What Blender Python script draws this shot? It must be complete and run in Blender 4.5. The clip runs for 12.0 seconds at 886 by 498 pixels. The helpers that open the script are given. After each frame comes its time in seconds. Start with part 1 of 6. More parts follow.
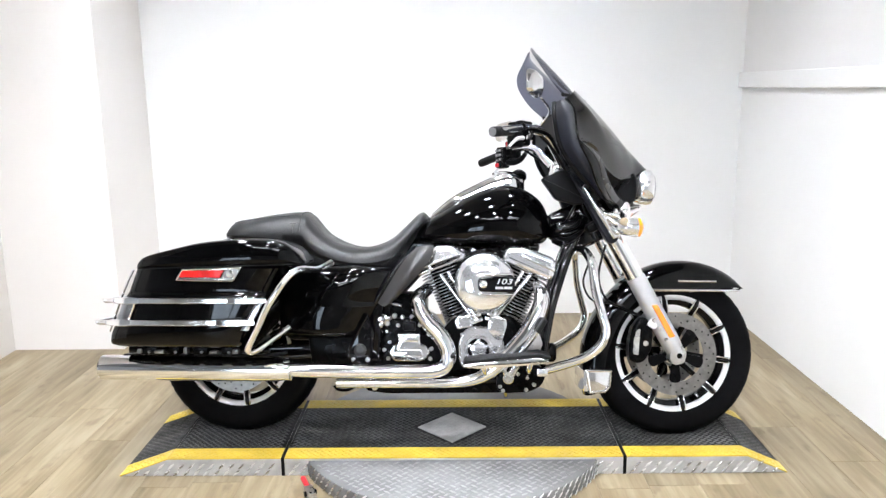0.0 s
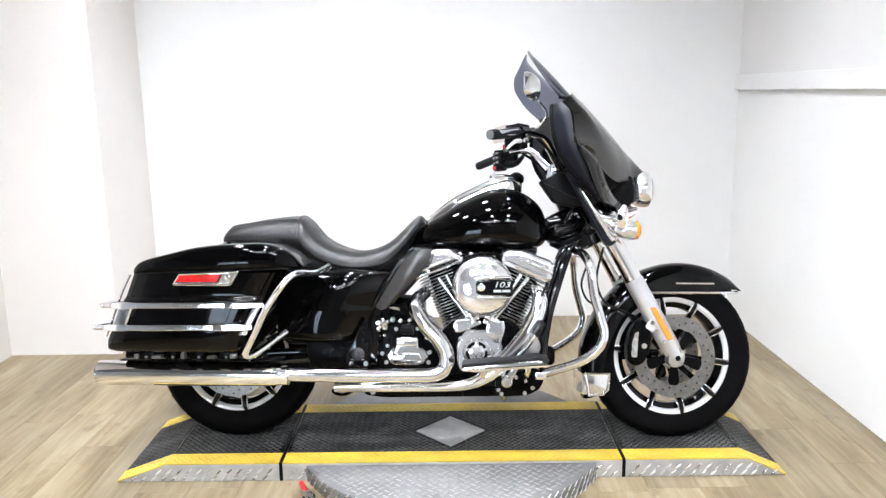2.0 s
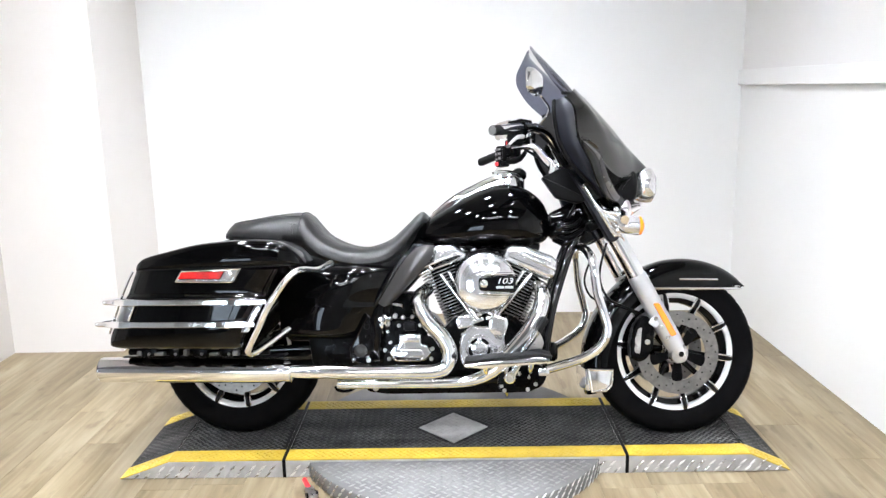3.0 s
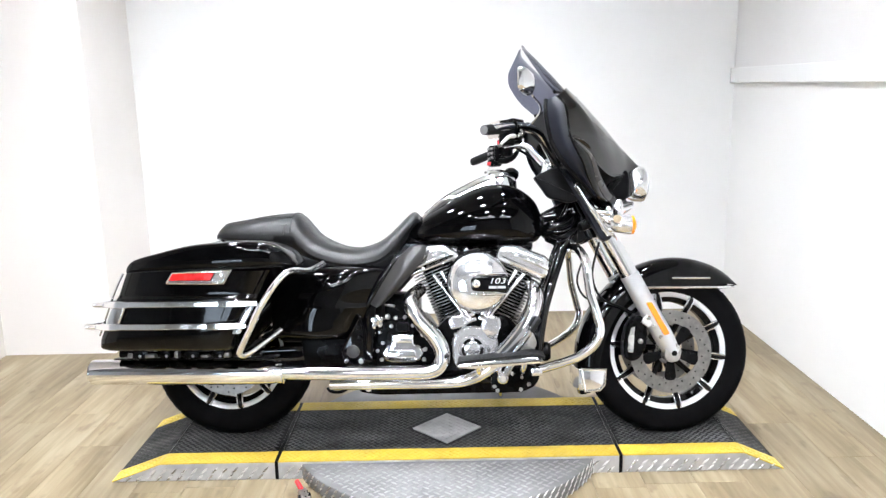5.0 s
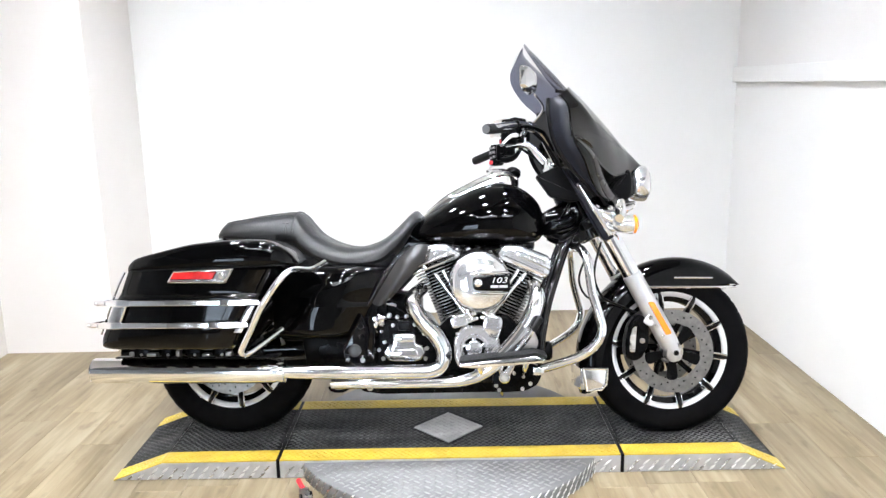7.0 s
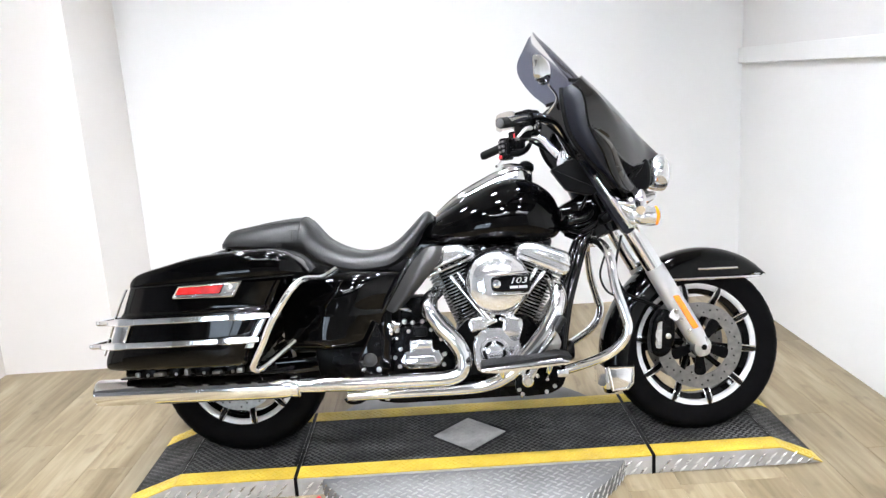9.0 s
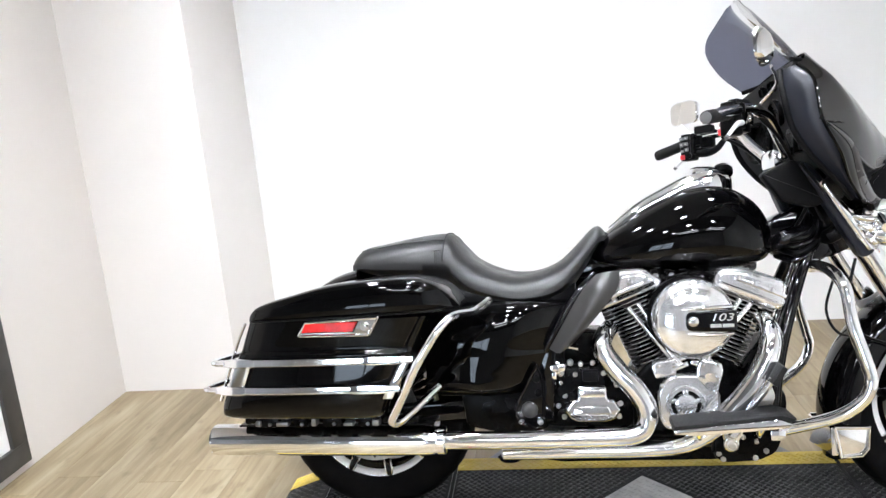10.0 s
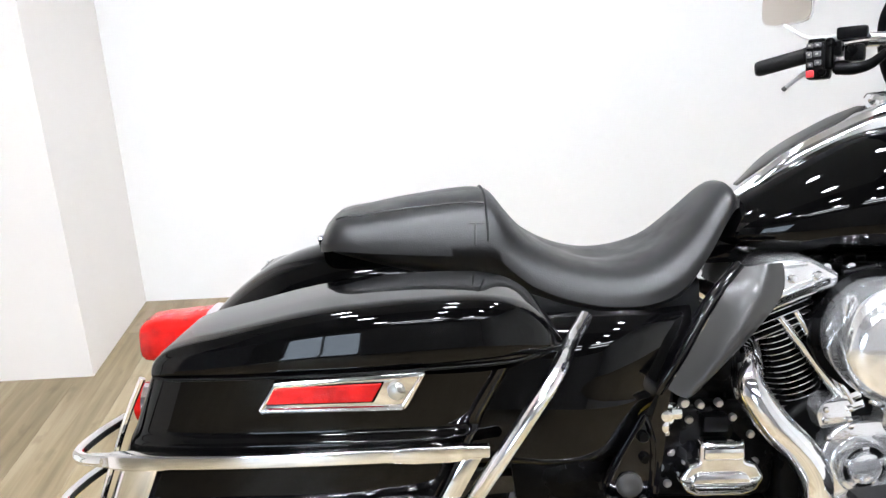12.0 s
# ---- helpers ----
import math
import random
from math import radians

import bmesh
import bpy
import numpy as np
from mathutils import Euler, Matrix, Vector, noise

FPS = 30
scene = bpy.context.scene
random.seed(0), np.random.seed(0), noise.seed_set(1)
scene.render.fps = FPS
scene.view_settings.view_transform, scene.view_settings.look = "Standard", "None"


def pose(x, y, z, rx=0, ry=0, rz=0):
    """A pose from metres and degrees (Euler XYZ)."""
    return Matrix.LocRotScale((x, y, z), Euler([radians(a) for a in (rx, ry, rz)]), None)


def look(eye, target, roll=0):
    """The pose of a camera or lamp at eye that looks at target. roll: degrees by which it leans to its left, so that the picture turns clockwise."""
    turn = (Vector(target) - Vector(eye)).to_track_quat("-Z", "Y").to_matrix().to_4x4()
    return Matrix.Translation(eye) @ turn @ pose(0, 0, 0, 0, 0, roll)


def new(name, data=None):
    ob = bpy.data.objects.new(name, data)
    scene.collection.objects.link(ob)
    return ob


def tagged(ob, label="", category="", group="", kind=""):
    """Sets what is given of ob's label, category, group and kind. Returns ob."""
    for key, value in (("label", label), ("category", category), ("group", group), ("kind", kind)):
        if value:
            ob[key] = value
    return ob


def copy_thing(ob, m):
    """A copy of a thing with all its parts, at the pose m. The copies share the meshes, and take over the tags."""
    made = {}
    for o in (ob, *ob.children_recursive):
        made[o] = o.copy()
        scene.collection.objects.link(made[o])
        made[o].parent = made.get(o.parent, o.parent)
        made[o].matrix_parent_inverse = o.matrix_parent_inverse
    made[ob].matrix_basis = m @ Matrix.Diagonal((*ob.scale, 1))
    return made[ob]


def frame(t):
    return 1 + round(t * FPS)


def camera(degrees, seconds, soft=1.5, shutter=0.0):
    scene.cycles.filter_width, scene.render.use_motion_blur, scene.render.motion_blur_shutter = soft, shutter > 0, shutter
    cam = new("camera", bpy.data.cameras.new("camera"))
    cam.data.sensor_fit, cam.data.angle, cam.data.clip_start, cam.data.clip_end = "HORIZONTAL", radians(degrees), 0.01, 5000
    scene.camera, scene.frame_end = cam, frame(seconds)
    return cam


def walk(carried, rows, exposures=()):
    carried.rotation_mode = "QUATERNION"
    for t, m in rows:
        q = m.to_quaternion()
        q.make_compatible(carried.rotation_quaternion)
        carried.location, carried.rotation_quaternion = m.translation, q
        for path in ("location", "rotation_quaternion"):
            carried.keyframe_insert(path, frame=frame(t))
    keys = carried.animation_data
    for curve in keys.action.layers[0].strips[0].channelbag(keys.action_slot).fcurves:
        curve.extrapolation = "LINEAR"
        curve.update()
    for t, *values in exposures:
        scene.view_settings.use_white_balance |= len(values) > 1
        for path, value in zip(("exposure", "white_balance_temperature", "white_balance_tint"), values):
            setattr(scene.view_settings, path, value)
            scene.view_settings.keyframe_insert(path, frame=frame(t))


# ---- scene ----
cam = camera(59.8, 12.0, 1.4)
PATH = [
    (0, (-0.173, -0.075, 1.389), (-0.192, 1.883, 0.979), -0.6),
    (0.5, (-0.167, -0.073, 1.39), (-0.181, 1.885, 0.981), -0.8),
    (1, (-0.169, -0.068, 1.388), (-0.174, 1.889, 0.973), -0.6),
    (1.5, (-0.176, -0.067, 1.391), (-0.184, 1.892, 0.989), -0.7),
    (2, (-0.176, -0.069, 1.39), (-0.187, 1.89, 0.987), -0.8),
    (2.5, (-0.179, -0.064, 1.392), (-0.195, 1.894, 0.983), -1.0),
    (3, (-0.177, -0.064, 1.387), (-0.194, 1.893, 0.976), -1.0),
    (5, (-0.167, -0.054, 1.389), (-0.171, 1.903, 0.975), -1.2),
    (5.5, (-0.175, -0.057, 1.391), (-0.177, 1.903, 0.989), -1.1),
    (6, (-0.168, -0.058, 1.39), (-0.172, 1.899, 0.98), -1.2),
    (6.5, (-0.17, -0.054, 1.39), (-0.171, 1.903, 0.975), -1.2),
    (8.3, (-0.165, -0.037, 1.392), (-0.2, 1.918, 0.971), -0.7),
    (8.4, (-0.180, -0.029, 1.389), (-0.206, 1.923, 0.956), -0.4),
    (8.5, (-0.177, -0.023, 1.389), (-0.199, 1.92, 0.915), 0.2),
    (8.8, (-0.225, 0.026, 1.390), (-0.243, 1.984, 0.985), -1.6),
    (9, (-0.246, 0.071, 1.396), (-0.235, 2.023, 0.961), -3.5),
    (9.3, (-0.288, 0.181, 1.393), (-0.289, 2.125, 0.922), -4.2),
    (9.5, (-0.319, 0.291, 1.384), (-0.345, 2.244, 0.956), -3.1),
    (9.6, (-0.330, 0.340, 1.374), (-0.440, 2.290, 0.955), -3.4),
    (9.7, (-0.345, 0.402, 1.378), (-0.536, 2.342, 0.932), -4.9),
    (9.8, (-0.376, 0.466, 1.386), (-0.524, 2.410, 0.941), -4.9),
    (9.9, (-0.402, 0.512, 1.385), (-0.620, 2.448, 0.932), -4.2),
    (10, (-0.425, 0.568, 1.4), (-0.7, 2.5, 0.962), -5.2),
    (10.1, (-0.452, 0.612, 1.378), (-0.740, 2.557, 1.019), -5.1),
    (10.3, (-0.535, 0.730, 1.354), (-0.707, 2.666, 0.885), -3.8),
    (10.5, (-0.611, 0.849, 1.356), (-0.691, 2.773, 0.819), -3.5),
    (10.7, (-0.639, 0.937, 1.354), (-0.666, 2.865, 0.823), -3.8),
    (11, (-0.669, 1.102, 1.341), (-0.747, 3.043, 0.868), -4.3),
    (11.3, (-0.723, 1.268, 1.343), (-0.808, 3.199, 0.829), -2.7),
    (11.5, (-0.765, 1.357, 1.345), (-0.854, 3.277, 0.792), -2.6),
    (11.7, (-0.828, 1.444, 1.332), (-0.835, 3.36, 0.757), -2.4),
    (11.8, (-0.858, 1.480, 1.334), (-0.815, 3.376, 0.703), -2.1),
    (12, (-0.9, 1.53, 1.324), (-0.785, 3.398, 0.617), -1.4),
]
walk(cam, [(t, look(eye, target, roll)) for t, eye, target, roll in PATH], exposures=[(0.0, 0.01), (3.0, 0.02), (5.0, 0.09), (6.5, 0.09), (8.5, -0.04), (9.5, -0.04), (10.5, -0.07), (12.0, -0.11)])

# ---- world and light ----
world = bpy.data.worlds.new("world")
scene.world = world
world.use_nodes = True
world.node_tree.nodes["Background"].inputs[0].default_value = (0.9, 0.95, 1.0, 1)
world.node_tree.nodes["Background"].inputs[1].default_value = 0.3

# ---- the plan, in metres ----
XL, XR, YB, YS, ZC = -2.57, 1.553, 4.57, -4.2, 2.95      # left, right, back, south wall, ceiling
COLX, COLY = -1.97, 3.945                                 # the column in the far corner
PZ = 0.070                                                # top of the display platform
PY0, PY1 = 2.52, 3.05                                     # its front and back edge


# ---- materials ----
def mat(name, color, rough=0.5, metal=0.0, coat=0.0, spec=0.5, vary=0.0, vary_scale=6.0, bump=0.0, bump_scale=60.0, rough_vary=0.0,
        emit=None, strength=0.0, per_object=0.0):
    m = bpy.data.materials.new(name)
    m.use_nodes = True
    nt = m.node_tree
    b = nt.nodes["Principled BSDF"]
    b.inputs["Base Color"].default_value = (*color, 1)
    b.inputs["Roughness"].default_value = rough
    b.inputs["Metallic"].default_value = metal
    b.inputs["Coat Weight"].default_value = coat
    b.inputs["Coat Roughness"].default_value = 0.03
    b.inputs["Specular IOR Level"].default_value = spec
    co = nt.nodes.new("ShaderNodeTexCoord")
    if vary or per_object:
        n = nt.nodes.new("ShaderNodeTexNoise")
        n.inputs["Scale"].default_value, n.inputs["Detail"].default_value = vary_scale, 6
        nt.links.new(co.outputs["Object"], n.inputs["Vector"])
        hsv = nt.nodes.new("ShaderNodeHueSaturation")
        hsv.inputs["Color"].default_value = (*color, 1)
        mr = nt.nodes.new("ShaderNodeMapRange")
        mr.inputs["From Min"].default_value, mr.inputs["From Max"].default_value = 0.3, 0.7
        mr.inputs["To Min"].default_value, mr.inputs["To Max"].default_value = 1 - vary, 1 + vary
        nt.links.new(n.outputs["Fac"], mr.inputs["Value"])
        if per_object:
            oi = nt.nodes.new("ShaderNodeObjectInfo")
            m2 = nt.nodes.new("ShaderNodeMapRange")
            m2.inputs["To Min"].default_value, m2.inputs["To Max"].default_value = 1 - per_object, 1 + per_object
            nt.links.new(oi.outputs["Random"], m2.inputs["Value"])
            mul = nt.nodes.new("ShaderNodeMath")
            mul.operation = "MULTIPLY"
            nt.links.new(mr.outputs[0], mul.inputs[0])
            nt.links.new(m2.outputs[0], mul.inputs[1])
            nt.links.new(mul.outputs[0], hsv.inputs["Value"])
        else:
            nt.links.new(mr.outputs[0], hsv.inputs["Value"])
        nt.links.new(hsv.outputs[0], b.inputs["Base Color"])
    if rough_vary:
        n = nt.nodes.new("ShaderNodeTexNoise")
        n.inputs["Scale"].default_value, n.inputs["Detail"].default_value = 18, 5
        nt.links.new(co.outputs["Object"], n.inputs["Vector"])
        mr = nt.nodes.new("ShaderNodeMapRange")
        mr.inputs["From Min"].default_value, mr.inputs["From Max"].default_value = 0.35, 0.7
        mr.inputs["To Min"].default_value, mr.inputs["To Max"].default_value = max(0.01, rough - rough_vary), rough + rough_vary
        nt.links.new(n.outputs["Fac"], mr.inputs["Value"])
        nt.links.new(mr.outputs[0], b.inputs["Roughness"])
    if bump:
        n = nt.nodes.new("ShaderNodeTexNoise")
        n.inputs["Scale"].default_value, n.inputs["Detail"].default_value = bump_scale, 4
        nt.links.new(co.outputs["Object"], n.inputs["Vector"])
        bp = nt.nodes.new("ShaderNodeBump")
        bp.inputs["Strength"].default_value, bp.inputs["Distance"].default_value = bump, 0.002
        nt.links.new(n.outputs["Fac"], bp.inputs["Height"])
        nt.links.new(bp.outputs[0], b.inputs["Normal"])
    if emit:
        b.inputs["Emission Color"].default_value = (*emit, 1)
        b.inputs["Emission Strength"].default_value = strength
    return m


def plank_material():
    """Light oak vinyl plank: long grain along y, knots, a tone of its own for every plank."""
    m = mat("oak_vinyl", (0.5, 0.4, 0.28), 0.42, spec=0.3)
    nt = m.node_tree
    b = nt.nodes["Principled BSDF"]
    co = nt.nodes.new("ShaderNodeTexCoord")
    oi = nt.nodes.new("ShaderNodeObjectInfo")
    shift = nt.nodes.new("ShaderNodeVectorMath")
    shift.operation = "ADD"
    big = nt.nodes.new("ShaderNodeVectorMath")
    big.operation = "SCALE"
    big.inputs["Scale"].default_value = 37.0
    comb = nt.nodes.new("ShaderNodeCombineXYZ")
    for k in range(3):
        nt.links.new(oi.outputs["Random"], comb.inputs[k])
    nt.links.new(comb.outputs[0], big.inputs[0])
    nt.links.new(co.outputs["Object"], shift.inputs[0])
    nt.links.new(big.outputs[0], shift.inputs[1])
    mp = nt.nodes.new("ShaderNodeMapping")
    mp.inputs["Scale"].default_value = (26, 1.6, 1)
    nt.links.new(shift.outputs[0], mp.inputs["Vector"])
    fine = nt.nodes.new("ShaderNodeTexNoise")
    fine.inputs["Scale"].default_value, fine.inputs["Detail"].default_value, fine.inputs["Distortion"].default_value = 1.6, 8, 0.6
    nt.links.new(mp.outputs[0], fine.inputs["Vector"])
    mp2 = nt.nodes.new("ShaderNodeMapping")
    mp2.inputs["Scale"].default_value = (5, 0.9, 1)
    nt.links.new(shift.outputs[0], mp2.inputs["Vector"])
    cloud = nt.nodes.new("ShaderNodeTexNoise")
    cloud.inputs["Scale"].default_value, cloud.inputs["Detail"].default_value = 1.5, 4
    nt.links.new(mp2.outputs[0], cloud.inputs["Vector"])
    ramp = nt.nodes.new("ShaderNodeValToRGB")
    ramp.color_ramp.elements[0].position, ramp.color_ramp.elements[0].color = 0.28, (0.125, 0.090, 0.045, 1)
    ramp.color_ramp.elements[1].position, ramp.color_ramp.elements[1].color = 0.74, (0.385, 0.326, 0.226, 1)
    mid = ramp.color_ramp.elements.new(0.5)
    mid.color = (0.240, 0.189, 0.115, 1)
    add = nt.nodes.new("ShaderNodeMath")
    add.operation = "MULTIPLY_ADD"
    add.inputs[1].default_value = 0.38
    half = nt.nodes.new("ShaderNodeMath")
    half.operation = "MULTIPLY"
    half.inputs[1].default_value = 0.62
    nt.links.new(cloud.outputs["Fac"], half.inputs[0])
    nt.links.new(fine.outputs["Fac"], add.inputs[0])
    nt.links.new(half.outputs[0], add.inputs[2])
    nt.links.new(add.outputs[0], ramp.inputs["Fac"])
    mp3 = nt.nodes.new("ShaderNodeMapping")
    mp3.inputs["Scale"].default_value = (16, 7, 1)
    nt.links.new(shift.outputs[0], mp3.inputs["Vector"])
    knot = nt.nodes.new("ShaderNodeTexNoise")
    knot.inputs["Scale"].default_value, knot.inputs["Detail"].default_value = 1.0, 3
    nt.links.new(mp3.outputs[0], knot.inputs["Vector"])
    kr = nt.nodes.new("ShaderNodeMapRange")
    kr.inputs["From Min"].default_value, kr.inputs["From Max"].default_value = 0.60, 0.72
    kr.inputs["To Min"].default_value, kr.inputs["To Max"].default_value = 0.0, 0.45
    nt.links.new(knot.outputs["Fac"], kr.inputs["Value"])
    dark = nt.nodes.new("ShaderNodeMix")
    dark.data_type = "RGBA"
    dark.inputs["B"].default_value = (0.105, 0.070, 0.038, 1)
    nt.links.new(kr.outputs[0], dark.inputs["Factor"])
    nt.links.new(ramp.outputs[0], dark.inputs["A"])
    hsv = nt.nodes.new("ShaderNodeHueSaturation")
    mr = nt.nodes.new("ShaderNodeMapRange")
    mr.inputs["To Min"].default_value, mr.inputs["To Max"].default_value = 0.85, 1.12
    nt.links.new(oi.outputs["Random"], mr.inputs["Value"])
    nt.links.new(mr.outputs[0], hsv.inputs["Value"])
    nt.links.new(dark.outputs["Result"], hsv.inputs["Color"])
    nt.links.new(hsv.outputs[0], b.inputs["Base Color"])
    bp = nt.nodes.new("ShaderNodeBump")
    bp.inputs["Strength"].default_value, bp.inputs["Distance"].default_value = 0.15, 0.001
    nt.links.new(fine.outputs["Fac"], bp.inputs["Height"])
    nt.links.new(bp.outputs[0], b.inputs["Normal"])
    return m


def tinted_glass(name, tint, gloss_ior=1.45):
    """A thin clear or smoked sheet: tinted see-through with a glossy skin."""
    m = bpy.data.materials.new(name)
    m.use_nodes = True
    nt = m.node_tree
    nt.nodes.clear()
    out = nt.nodes.new("ShaderNodeOutputMaterial")
    mix = nt.nodes.new("ShaderNodeMixShader")
    tr = nt.nodes.new("ShaderNodeBsdfTransparent")
    tr.inputs[0].default_value = (*tint, 1)
    gl = nt.nodes.new("ShaderNodeBsdfGlossy")
    gl.inputs["Roughness"].default_value = 0.03
    gl.inputs[0].default_value = (0.9, 0.9, 0.9, 1)
    fr = nt.nodes.new("ShaderNodeFresnel")
    fr.inputs[0].default_value = gloss_ior
    nt.links.new(fr.outputs[0], mix.inputs[0])
    nt.links.new(tr.outputs[0], mix.inputs[1])
    nt.links.new(gl.outputs[0], mix.inputs[2])
    nt.links.new(mix.outputs[0], out.inputs[0])
    return m


WALL = mat("white_wall_paint", (0.83, 0.83, 0.827), 0.6, vary=0.02, vary_scale=1.2, bump=0.12, bump_scale=220)
GREYW = mat("mid_grey_wall_paint", (0.40, 0.398, 0.40), 0.7, vary=0.15, bump=0.1)
# wall white dimmed and warmed: the left wall's light fall-off is in this colour
DIMWALL = mat("dimmed_warm_wall_paint", (0.62, 0.585, 0.555), 0.6, vary=0.03, vary_scale=1.2, bump=0.12, bump_scale=220)
LGREYW = mat("light_grey_wall_paint", (0.68, 0.68, 0.678), 0.65, vary=0.1, bump=0.1)
COLW = mat("column_white_paint", (0.80, 0.77, 0.745), 0.6, vary=0.03, vary_scale=1.2, bump=0.12, bump_scale=220)
# slightly greyer than WALL: the dimmer light above the ledge, put into the colour
UPPERSHADE = mat("shade_toned_upper_wall_paint", (0.775, 0.765, 0.758), 0.65, vary=0.03, vary_scale=1.2, bump=0.12, bump_scale=220)
CEILD = mat("dark_showroom_ceiling_paint", (0.16, 0.16, 0.162), 0.8, vary=0.1, bump=0.1)
CEIL = mat("pale_ceiling_paint", (0.52, 0.52, 0.52), 0.8, vary=0.03, bump=0.1)
BASEGAP = mat("floor_underlay", (0.20, 0.165, 0.125), 0.8, vary=0.2)
PLANK = plank_material()
PAINT = mat("gloss_black_paint", (0.0008, 0.0008, 0.0009), 0.4, coat=1.0, spec=0.0)
PAINT.node_tree.nodes["Principled BSDF"].inputs["Coat IOR"].default_value = 1.31
CHROME = mat("chrome", (0.95, 0.96, 0.985), 0.085, 1.0, rough_vary=0.05)
FORKS = mat("silver_fork_slider_paint", (0.60, 0.60, 0.61), 0.33, 0.6, vary=0.04, vary_scale=30, rough_vary=0.03)
POLISH = mat("polished_aluminium", (0.86, 0.865, 0.88), 0.2, 1.0, rough_vary=0.07)
STEEL = mat("brushed_steel", (0.55, 0.54, 0.52), 0.32, 1.0, vary=0.15, vary_scale=40, rough_vary=0.1)
DISCST = mat("brake_disc_steel", (0.21, 0.205, 0.195), 0.38, 1.0, vary=0.2, vary_scale=50, rough_vary=0.1)
FINM = mat("machined_fin_edge", (0.55, 0.55, 0.555), 0.26, 0.85, vary=0.15, vary_scale=40, rough_vary=0.1)
SILVER = mat("silver_wheel_paint", (0.74, 0.74, 0.75), 0.30, 0.25, rough_vary=0.015)
BLACKM = mat("satin_black_metal", (0.0014, 0.0014, 0.0015), 0.30, spec=0.07, bump=0.15, bump_scale=300, rough_vary=0.1)
FAIRP = mat("gloss_black_fairing_paint", (0.0015, 0.0015, 0.0017), 0.4, coat=1.0, spec=0.0)
FAIRP.node_tree.nodes["Principled BSDF"].inputs["Coat IOR"].default_value = 1.7
SATING = mat("satin_grey_black_plastic", (0.05, 0.05, 0.052), 0.28, spec=0.6, rough_vary=0.05)
ENGCHR = mat("engine_chrome", (0.90, 0.905, 0.92), 0.11, 0.86, bump=0.35, bump_scale=38, rough_vary=0.06)
SATINB = mat("satin_blue_black_plastic", (0.009, 0.010, 0.0155), 0.36, spec=0.28, rough_vary=0.05)
DASHM = mat("grey_black_dash_plastic", (0.022, 0.022, 0.0225), 0.55, vary=0.12, bump=0.25, bump_scale=500)
CAPG = mat("grey_grip_end", (0.16, 0.16, 0.165), 0.45, 0.6)
PLASTIC = mat("black_plastic", (0.0024, 0.0024, 0.0028), 0.40, spec=0.10, vary=0.15, bump=0.2, bump_scale=500, rough_vary=0.08)
GREYPL = mat("grey_satin_plastic", (0.022, 0.0215, 0.021), 0.30, spec=0.46, vary=0.04, rough_vary=0.02)
FRAMEB = mat("black_frame_enamel", (0.0012, 0.0012, 0.0016), 0.3, coat=1.0, spec=0.0)
FRAMEB.node_tree.nodes["Principled BSDF"].inputs["Coat IOR"].default_value = 1.42
RUBBER = mat("tyre_rubber", (0.0024, 0.0024, 0.0028), 0.62, spec=0.045, vary=0.25, vary_scale=14, bump=0.4, bump_scale=180, rough_vary=0.1)
GRIP = mat("grip_rubber", (0.008, 0.008, 0.0083), 0.6, spec=0.18, bump=0.5, bump_scale=400)
SEAT = mat("black_seat_vinyl", (0.0055, 0.0055, 0.006), 0.37, spec=0.36, vary=0.3, vary_scale=5, bump=0.22, bump_scale=420, rough_vary=0.08)
RED = mat("red_lens", (0.40, 0.004, 0.003), 0.25, coat=0.15, spec=0.25, vary=0.4, vary_scale=30, bump=0.5, bump_scale=110)
AMBER = mat("amber_lens", (0.9, 0.26, 0.01), 0.15, coat=1.0, vary=0.1, vary_scale=40)
REDSW = mat("red_switch", (0.7, 0.03, 0.04), 0.4)
LENS = mat("headlight_glass", (0.85, 0.86, 0.87), 0.12, 0.25, coat=1.0, bump=0.3, bump_scale=60)
SMOKE = tinted_glass("smoked_polycarbonate", (0.16, 0.167, 0.215), 1.10)
MIRROR = mat("mirror_glass", (0.82, 0.8, 0.77), 0.02, 1.0)
ALUPL = mat("diamond_plate_aluminium", (0.150, 0.149, 0.147), 0.62, 0.15, spec=0.3, vary=0.25, vary_scale=9, rough_vary=0.12, bump=0.15, bump_scale=140)
SCUFF = mat("scuffed_bare_aluminium", (0.40, 0.395, 0.39), 0.5, 0.3, vary=0.22, vary_scale=14, rough_vary=0.12)
DISCT = mat("turntable_tread", (0.215, 0.213, 0.21), 0.5, 0.3, spec=0.4, vary=0.2, vary_scale=14, rough_vary=0.1)
MAT = mat("black_treadplate_paint", (0.008, 0.008, 0.008), 0.48, spec=0.10, vary=0.4, vary_scale=7, rough_vary=0.12)
TREADB = mat("bright_tread_aluminium", (0.66, 0.655, 0.64), 0.30, 1.0, vary=0.12, vary_scale=9, rough_vary=0.08)
MATT = mat("worn_black_tread", (0.075, 0.075, 0.075), 0.5, metal=0.2, spec=0.22, vary=0.5, vary_scale=6, rough_vary=0.12)
YELLOW = mat("yellow_safety_paint", (0.50, 0.355, 0.036), 0.42, vary=0.14, vary_scale=11, rough_vary=0.1, bump=0.2, bump_scale=90)
WHITEPL = mat("white_plastic", (0.8, 0.8, 0.78), 0.4)
BADGEW = mat("silver_badge_print", (0.75, 0.75, 0.75), 0.3, 0.8)
TUBE = mat("fluorescent_tube", (0.9, 0.9, 0.9), 0.5, emit=(0.955, 0.992, 1.07), strength=50.0)
SPOTM = mat("downlight_lens", (0.9, 0.9, 0.9), 0.5, emit=(0.955, 0.992, 1.07), strength=715.0)
DAY = mat("daylight_backdrop", (0.8, 0.85, 0.9), 0.9, emit=(0.72, 0.84, 1.0), strength=12.0, vary=0.1)
